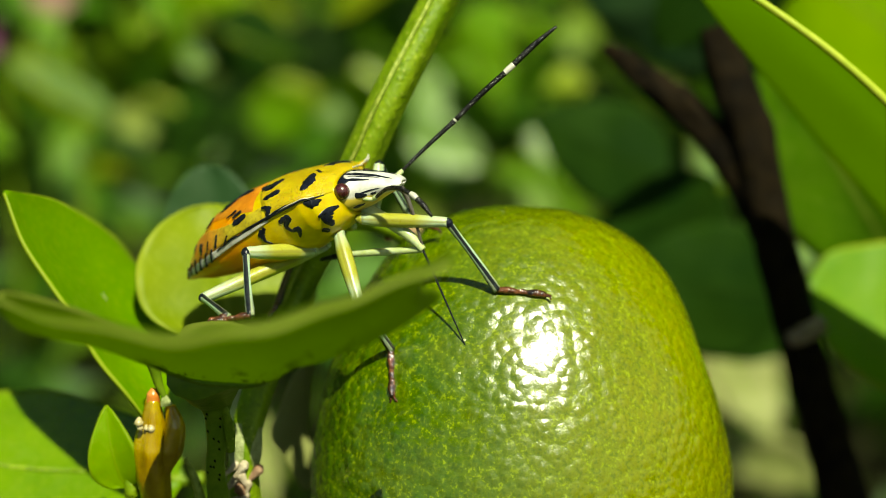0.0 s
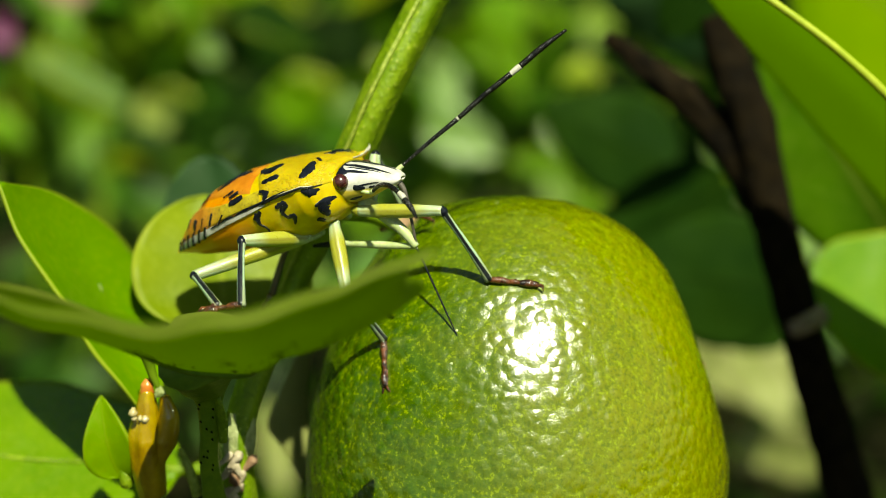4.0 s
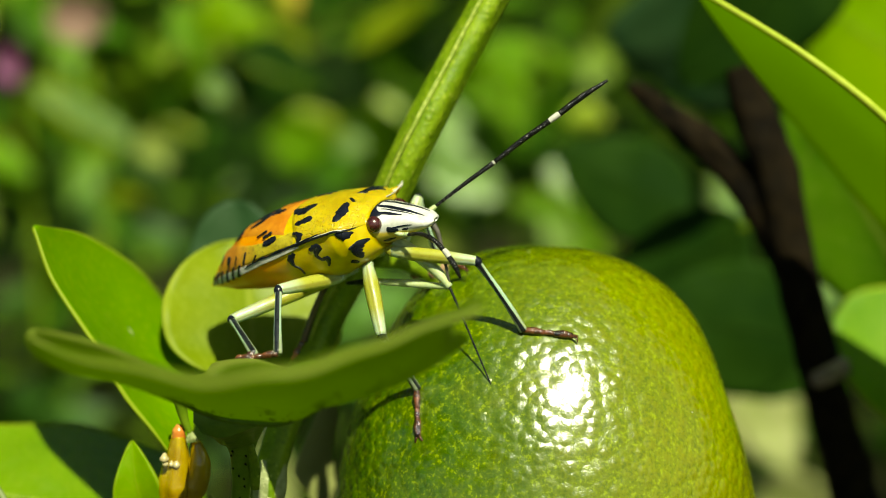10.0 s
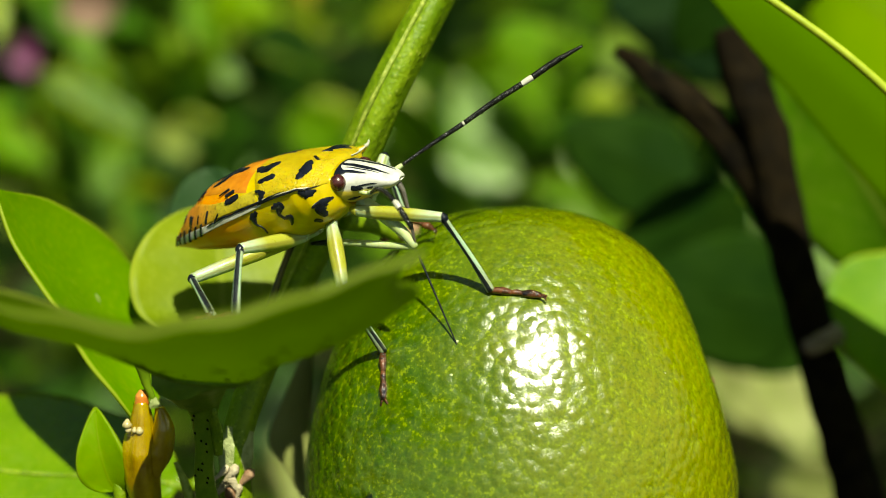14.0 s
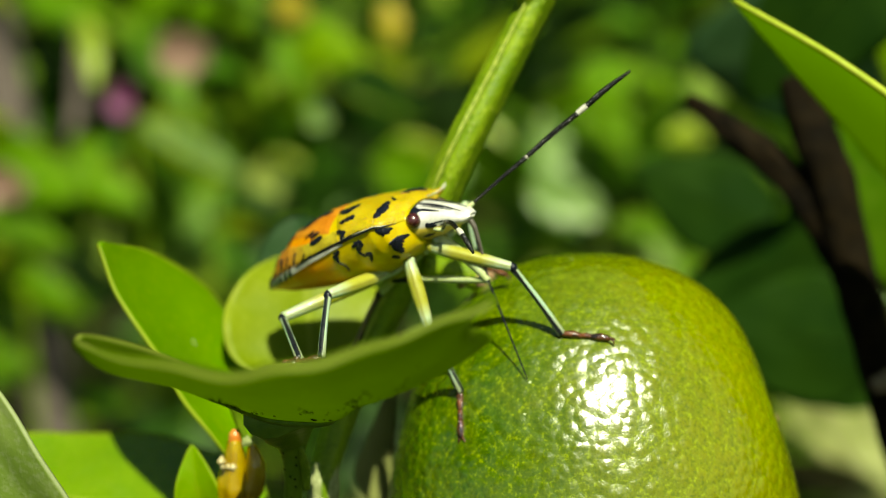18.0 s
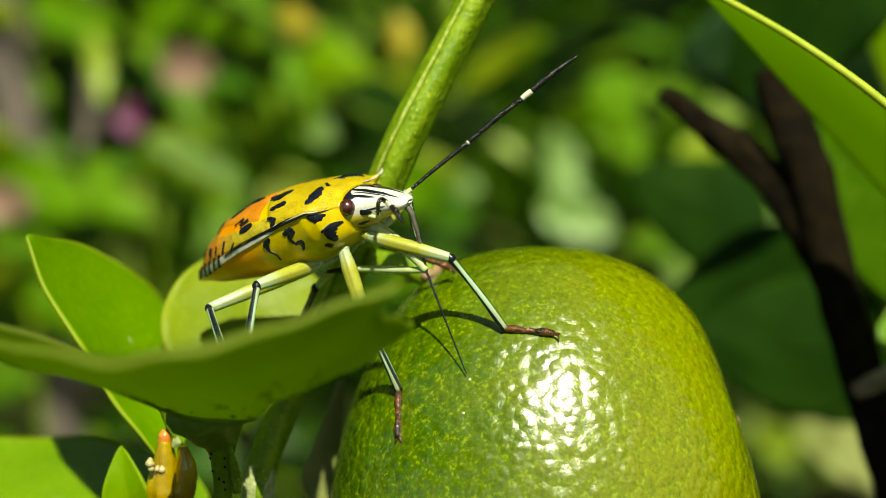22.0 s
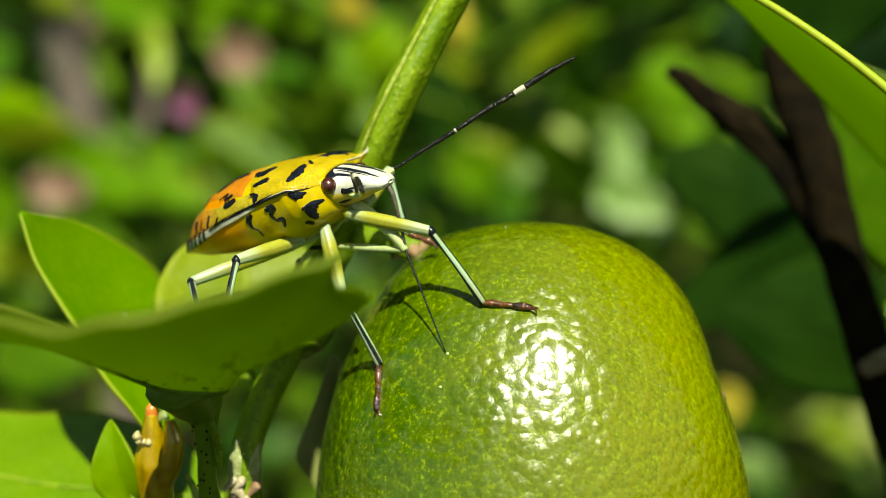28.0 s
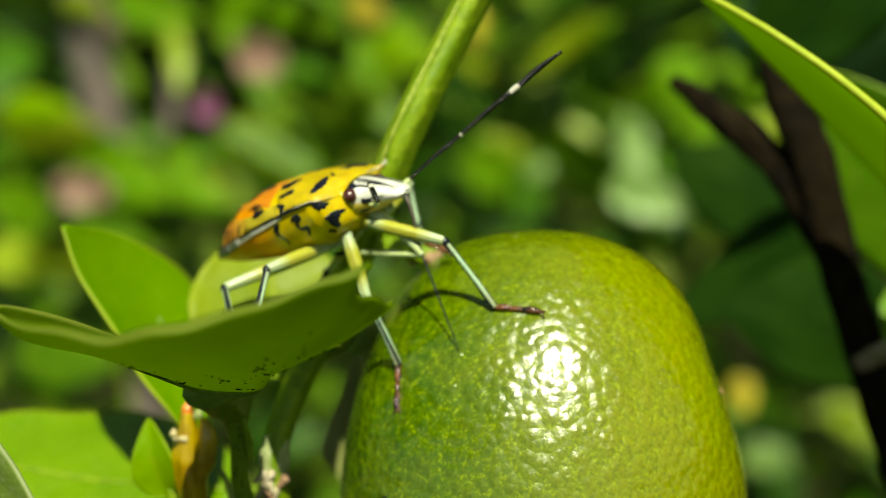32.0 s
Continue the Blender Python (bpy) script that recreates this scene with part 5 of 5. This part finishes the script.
def build_head():
    def around_head(u, v):
        return head_at(4.2 + 5.7 * u, 360 * v - 180)
    v, f, uv = sheet(around_head, 40, 48, True)
    f.append(tuple(range(48)))
    f.append(tuple(reversed(range(40 * 48, 41 * 48))))
    m = Mat("head_cuticle")
    n = m.add("ShaderNodeNewGeometry")
    z = m.axis(2)
    x = m.axis(0)
    line = m.math("ADD", z, m.math("MULTIPLY", x, 0.30))
    k = m.add("ShaderNodeMapRange")
    k.inputs["From Min"].default_value, k.inputs["From Max"].default_value = 0.00160, 0.00185
    m.link(m.math("ADD", line, m.math("MULTIPLY", m.noise(900.0), 0.0004)), k.inputs["Value"])
    white = m.ramp(m.noise(1100.0), (0.3, (0.48, 0.47, 0.41)), (0.7, (0.74, 0.73, 0.67)))
    m.color(m.mix(k.outputs[0], (0.60, 0.46, 0.06), white))
    m.rough(0.28)
    m.bump(m.noise(2000.0), 0.35, 0.00004)
    head = part("head", mesh_from("head", v, f), m.mat, bug, "white head with black stripes, yellow below")
    for d0, d1, xa, xb, w in ((78, 64, 4.9, 9.3, 7.5), (102, 116, 4.9, 9.3, 7.5), (48, 42, 5.0, 7.6, 6), (132, 138, 5.0, 7.6, 6), (63, 54, 5.6, 8.6, 2.5), (-8, -2, 6.2, 8.4, 2.2)):
        def stripe(u, v):
            taper = math.sin(math.pi * min(max(u, 0.03), 0.97)) ** 0.5
            return xa + (xb - xa) * u, d0 + (d1 - d0) * u + w * taper * (2 * v - 1)
        part("stripe", shell(head_at, 0, 0, 0, 0, 24, 5, 0.05, stripe), BLACK, head, "thin black stripe")

    def collar(u, v):
        d = 14 + 152 * v
        return 4.80 + (0.35 + 0.75 * math.exp(-((min(d, 180 - d) - 42) / 16) ** 2)) * u, d
    part("collar_line", shell(head_at, 0, 0, 0, 0, 6, 40, 0.06, collar), BLACK, head)
    for x, d, rx, rd, seed in ((6.6, -12, 0.5, 8, 41), (5.8, -42, 0.55, 6, 42), (7.7, -18, 0.3, 6, 43)):
        part("spot", spot(head_at, x, d, rx, rd, seed, 0.05), BLACK, head)
    for side in (-1, 1):
        bm = bmesh.new()
        bmesh.ops.create_uvsphere(bm, u_segments=24, v_segments=16, radius=0.74 * U)
        for q in bm.faces:
            q.smooth = True
        e = part("eye", bm, EYE, head, "round dark red eye")
        e.matrix_local = Matrix.Translation(Vector((5.25, 2.62 * side, 0.85)) * U)
        v, f = tube([Vector((6.5, 1.9 * side, -0.55)) * U, Vector((7.0, 1.95 * side, -0.8)) * U, Vector((7.3, 1.75 * side, -0.95)) * U], [0.16 * U, 0.2 * U, 0.15 * U], 10, 8)
        part("antenna_socket", mesh_from("antenna_socket", v, f), PALE, head)
    # folded beak
    v, f = tube([Vector(p) * U for p in ((4.9, 0, -1.5), (6.6, -0.1, -3.3), (8.1, -0.25, -5.4), (8.78, -0.3, -7.1))], [0.62 * U, 0.6 * U, 0.5 * U, 0.34 * U], 14, 26)
    part("beak_sheath", mesh_from("beak_sheath", v, f), PALE, bug, "pale green folded beak sheath")
    v, f = tube([Vector(p) * U for p in ((8.78, -0.3, -7.1), (5.5, -0.1, -6.1), (1.5, 0, -4.9))], [0.26 * U, 0.36 * U, 0.30 * U], 12, 20)
    part("beak_sheath", mesh_from("beak_sheath", v, f), PALE, bug, "pale green folded beak sheath")
    v, f = tube([Vector(p) * U for p in ((1.6, 0, -4.93), (0, 0, -4.6), (-1.6, 0, -4.3))], [0.28 * U, 0.3 * U, 0.16 * U], 12, 16)
    part("beak_tip", mesh_from("beak_tip", v, f), BLACK, bug, "black beak tip")
    v, f = tube([Vector(p) * U for p in ((9.3, 0, -0.9), (9.6, -0.1, -2.0), (9.3, -0.25, -4.6), (8.8, -0.3, -7.2))], [0.34 * U, 0.24 * U, 0.15 * U, 0.12 * U], 10, 24)
    part("upper_lip", mesh_from("upper_lip", v, f), LIP, bug, "grey tapered lip guiding the stylets")


build_head()

stylet = part("stylet", limb(10.0, (0.11, 0.10, 0.085, 0.07, 0.05), 8), BLACK, bug, "hair-thin black stylet piercing the peel")
STYLET_ROOT = Vector((8.78, -0.3, -7.0))
STYLET_TIP = Vector((10.62, -2.98, -16.82))


def feeler(segments):
    """One feeler: tapered dark segments and pale rings along +x."""
    base = None
    for pts, radii, mat, name, label in segments:
        v, f = tube([Vector(p) * U for p in pts], [r * U * 0.97 for r in radii], 10, 20)
        ob = part(name, mesh_from(name, v, f), mat, base or bug, label)
        base = base or ob
    return base


far_feeler = feeler((
    (((-0.1, 0, 0), (0.35, 0, 0), (0.75, 0, 0)), (0.2, 0.25, 0.2), PALE, "antenna", "long dark feeler with a white ring"),
    (((0.7, 0, 0), (3.8, 0, 0.05), (7.2, 0, 0)), (0.15, 0.20, 0.24), FEELERBLACK, "feeler_segment", ""),
    (((7.15, 0, 0), (7.3, 0, 0), (7.45, 0, 0)), (0.2, 0.22, 0.2), WHITE, "feeler_joint", ""),
    (((7.4, 0, 0), (10.5, 0, 0.08), (13.5, 0, 0)), (0.23, 0.27, 0.27), FEELERBLACK, "feeler_segment", ""),
    (((13.4, 0, 0), (14.0, 0, 0), (14.6, 0, -0.03)), (0.25, 0.29, 0.3), WHITE, "feeler_ring", "white ring"),
    (((14.5, 0, -0.02), (17, 0, 0), (19.8, 0, -0.2)), (0.29, 0.3, 0.13), FEELERBLACK, "feeler_segment", ""),
))
near_feeler = feeler((
    (((-0.1, 0, 0), (0.35, 0, 0), (0.75, 0, 0)), (0.2, 0.24, 0.2), PALE, "antenna", "short bent dark feeler with a white ring"),
    (((0.7, 0, 0), (2.6, 0, 0.15), (4.2, 0, -0.3), (5.4, 0, -1.3)), (0.16, 0.2, 0.24, 0.22), FEELERBLACK, "feeler_segment", ""),
    (((5.35, 0, -1.25), (5.6, 0, -1.55), (5.8, 0, -1.9)), (0.25, 0.3, 0.26), WHITE, "feeler_ring", "white ring"),
    (((5.75, 0, -1.85), (6.2, 0, -2.8), (6.4, 0, -3.9)), (0.26, 0.28, 0.12), FEELERBLACK, "feeler_segment", ""),
))


def knee_of(hip, rest_knee, ankle, l1, l2):
    d = ankle - hip
    r = min(d.length, (l1 + l2) * 0.9995)
    n = d.normalized()
    a = (l1 * l1 - l2 * l2 + r * r) / (2 * r)
    h = math.sqrt(max(l1 * l1 - a * a, 0.0))
    side = rest_knee - hip
    side = (side - n * side.dot(n)).normalized()
    return hip + n * a + side * h


SWAY = [
    (0, pose(-0.00886, -0.01062, 0.00404, 3.39, -25.13, -24.25)),
    (0.5, pose(-0.00871, -0.01055, 0.00428, 4.46, -24.24, -24.97)),
    (1, pose(-0.00878, -0.01055, 0.00429, 4.49, -23.41, -25.20)),
    (1.5, pose(-0.00878, -0.01057, 0.00426, 4.43, -23.25, -24.41)),
    (2, pose(-0.00867, -0.01061, 0.00413, 2.51, -22.24, -24.21)),
    (2.5, pose(-0.00870, -0.01060, 0.00414, 3.52, -21.36, -23.41)),
    (3, pose(-0.00870, -0.01061, 0.00415, 3.41, -20.91, -22.71)),
    (3.5, pose(-0.00855, -0.01059, 0.00424, 2.36, -19.97, -23.75)),
    (5.5, pose(-0.00846, -0.01041, 0.00477, 6.18, -18.72, -24.66)),
    (6, pose(-0.00860, -0.01044, 0.00476, 6.95, -18.53, -24.72)),
    (6.5, pose(-0.00863, -0.01043, 0.00470, 7.80, -17.99, -24.93)),
    (7, pose(-0.00861, -0.01032, 0.00504, 7.63, -18.54, -26.14)),
    (7.5, pose(-0.00868, -0.01028, 0.00514, 7.53, -18.94, -25.74)),
    (8, pose(-0.00874, -0.01026, 0.00535, 7.68, -19.71, -26.17)),
    (8.5, pose(-0.00863, -0.01028, 0.00523, 7.84, -18.95, -26.04)),
    (9, pose(-0.00861, -0.01028, 0.00513, 7.38, -18.74, -26.32)),
    (9.5, pose(-0.00852, -0.01030, 0.00515, 7.37, -18.74, -26.79)),
    (10, pose(-0.00863, -0.01030, 0.00515, 7.16, -19.13, -26.52)),
    (10.5, pose(-0.00857, -0.01030, 0.00514, 6.99, -18.64, -27.02)),
    (11, pose(-0.00845, -0.01028, 0.00509, 6.93, -16.90, -25.35)),
    (11.5, pose(-0.00842, -0.01032, 0.00499, 6.84, -16.33, -25.64)),
    (12, pose(-0.00842, -0.01034, 0.00504, 7.16, -16.32, -25.81)),
    (12.5, pose(-0.00845, -0.01033, 0.00505, 6.83, -17.31, -25.82)),
    (13, pose(-0.00865, -0.01027, 0.00529, 7.02, -19.01, -26.76)),
    (13.5, pose(-0.00857, -0.01024, 0.00531, 6.54, -17.94, -25.28)),
    (14, pose(-0.00858, -0.01028, 0.00524, 6.94, -17.73, -25.15)),
    (14.5, pose(-0.00851, -0.01027, 0.00526, 6.50, -17.65, -25.74)),
    (16.5, pose(-0.00856, -0.01010, 0.00558, 4.98, -18.95, -26.39)),
    (17, pose(-0.00861, -0.01009, 0.00575, 5.30, -19.10, -26.00)),
    (17.5, pose(-0.00856, -0.01005, 0.00593, 5.37, -19.60, -26.44)),
    (18, pose(-0.00863, -0.01003, 0.00608, 5.46, -20.24, -26.55)),
    (18.5, pose(-0.00857, -0.01003, 0.00597, 5.06, -19.09, -25.86)),
    (19, pose(-0.00861, -0.01006, 0.00594, 5.07, -18.48, -25.21)),
    (19.5, pose(-0.00867, -0.01002, 0.00600, 5.30, -18.58, -25.46)),
    (20, pose(-0.00868, -0.01004, 0.00600, 5.41, -17.84, -24.40)),
    (20.5, pose(-0.00875, -0.01005, 0.00600, 5.33, -17.77, -23.70)),
    (21, pose(-0.00885, -0.01009, 0.00622, 5.07, -18.60, -24.52)),
    (21.5, pose(-0.00881, -0.01007, 0.00624, 5.44, -18.99, -24.33)),
    (22, pose(-0.00884, -0.01005, 0.00634, 5.85, -19.14, -24.32)),
    (22.5, pose(-0.00889, -0.01006, 0.00640, 5.88, -19.74, -24.53)),
    (23, pose(-0.00895, -0.01004, 0.00640, 5.74, -19.29, -23.73)),
    (23.5, pose(-0.00879, -0.01002, 0.00631, 5.53, -18.82, -24.61)),
    (24, pose(-0.00872, -0.01002, 0.00621, 5.29, -18.04, -24.33)),
    (24.5, pose(-0.00880, -0.01001, 0.00621, 5.12, -17.78, -23.57)),
    (25, pose(-0.00890, -0.00998, 0.00641, 6.42, -18.01, -23.71)),
    (25.5, pose(-0.00879, -0.00999, 0.00626, 5.84, -17.52, -23.34)),
    (27.5, pose(-0.00873, -0.01011, 0.00628, 5.88, -17.47, -23.52)),
    (28, pose(-0.00874, -0.01009, 0.00624, 5.71, -17.11, -23.67)),
    (28.5, pose(-0.00858, -0.01008, 0.00616, 5.33, -16.89, -23.43)),
    (29, pose(-0.00879, -0.01008, 0.00637, 5.78, -17.95, -23.39)),
    (29.5, pose(-0.00868, -0.01007, 0.00631, 5.94, -18.09, -24.72)),
    (30, pose(-0.00875, -0.01005, 0.00655, 6.29, -18.82, -24.64)),
    (30.5, pose(-0.00865, -0.01005, 0.00647, 6.02, -17.86, -24.12)),
    (31, pose(-0.00862, -0.01004, 0.00632, 5.80, -17.47, -24.54)),
    (31.5, pose(-0.00855, -0.01004, 0.00631, 5.40, -16.52, -23.79)),
    (32, pose(-0.00871, -0.01002, 0.00650, 5.97, -17.48, -24.10)),
]

# seconds, turn about the upright and lift of the long feeler
FEELER = [
    (0, 29.8, 17.5),
    (0.5, 25.5, 19.0),
    (1, 24.4, 19.8),
    (1.5, 24.3, 19.9),
    (2, 24.0, 18.8),
    (2.5, 24.0, 17.4),
    (3, 24.0, 16.9),
    (3.5, 24.2, 18.3),
    (5.5, 26.0, 20.2),
    (6, 26.0, 19.0),
    (6.5, 26.7, 18.6),
    (7, 27.7, 22.9),
    (7.5, 27.2, 20.4),
    (8, 27.4, 21.6),
    (8.5, 26.9, 17.7),
    (9, 28.2, 15.9),
    (9.5, 29.8, 15.5),
    (10, 26.5, 15.8),
    (10.5, 26.2, 13.3),
    (11, 32.8, 11.5),
    (11.5, 33.0, 10.6),
    (12, 33.0, 9.9),
    (12.5, 26.1, 14.0),
    (13, 26.5, 15.1),
    (13.5, 26.2, 12.4),
    (14, 30.5, 12.8),
    (14.5, 31.3, 12.7),
    (16.5, 30.0, 13.7),
    (17, 30.0, 16.0),
    (17.5, 30.0, 16.2),
    (18, 30.8, 17.6),
    (18.5, 30.2, 12.8),
    (19, 30.2, 10.9),
    (19.5, 30.4, 13.9),
    (20, 33.0, 12.2),
    (20.5, 24.9, 11.2),
    (21, 33.0, 16.2),
    (21.5, 25.5, 16.5),
    (22, 33.0, 16.2),
    (22.5, 33.0, 16.4),
    (23, 25.4, 12.1),
    (23.5, 25.6, 12.3),
    (24, 31.1, 10.0),
    (24.5, 33.0, 9.3),
    (25, 33.0, 11.8),
    (25.5, 26.3, 7.8),
    (27.5, 30.2, 11.9),
    (28, 30.4, 10.7),
    (28.5, 30.1, 12.5),
    (29, 31.1, 19.1),
    (29.5, 30.9, 15.4),
    (30, 31.0, 19.8),
    (30.5, 31.3, 15.9),
    (31, 31.3, 12.3),
    (31.5, 31.1, 12.3),
    (32, 32.0, 18.1),
]

# the same for the short one
SHORT = [(0, -25, 6), (1, -23, 8), (2, -27, 8), (3, -35, 12), (3.5, -35, 10), (6, -37, 8), (8, -39, 16), (10, -27, -6), (12, -29, -16), (14, -39, 6), (17, -41, 16), (19, -43, 10), (21, -43, 22), (23, -41, 28), (25, -45, 34), (28, -49, 36), (29, -51, 42), (30, -53, 36), (31, -49, 26), (32, -51, 38)]


def motions():
    walk(bug, SWAY)
    rest = dict(SWAY)[9]
    scaled = [(t, m @ Matrix.Diagonal((U, U, U, 1))) for t, m in SWAY]
    home = rest @ Matrix.Diagonal((U, U, U, 1))
    for name, (hip, knee, ankle, toe) in LEGS.items():
        f, t, s, l1, l2 = leg_parts[name]
        rows_f, rows_t, rows_s = [], [], []
        for when, m in scaled:
            back = m.inverted() @ home
            a, e = back @ Vector(ankle), back @ Vector(toe)
            h = Vector(hip)
            k = knee_of(h, Vector(knee), a, l1, l2)
            rows_f.append((when, Matrix.Translation(h * U) @ bones(k - h).to_4x4()))
            rows_t.append((when, Matrix.Translation(k * U) @ bones(a - k).to_4x4()))
            rows_s.append((when, Matrix.Translation(a * U) @ bones(e - a).to_4x4()))
        walk(f, rows_f)
        walk(t, rows_t)
        walk(s, rows_s)
    walk(stylet, [(when, Matrix.Translation(STYLET_ROOT * U) @ bones(m.inverted() @ home @ STYLET_TIP - STYLET_ROOT).to_4x4()) for when, m in scaled])
    walk(far_feeler, [(when, pose(8.68 * U, 1.6 * U, -0.2 * U) @ bones((math.cos(radians(b)) * math.cos(radians(a)), math.cos(radians(b)) * math.sin(radians(a)), math.sin(radians(b)))).to_4x4()) for when, a, b in FEELER])
    walk(near_feeler, [(when, pose(7.13 * U, -1.6 * U, -0.98 * U) @ bones((math.cos(radians(b)) * math.cos(radians(a)), math.cos(radians(b)) * math.sin(radians(a)), math.sin(radians(b)))).to_4x4()) for when, a, b in SHORT])


motions()
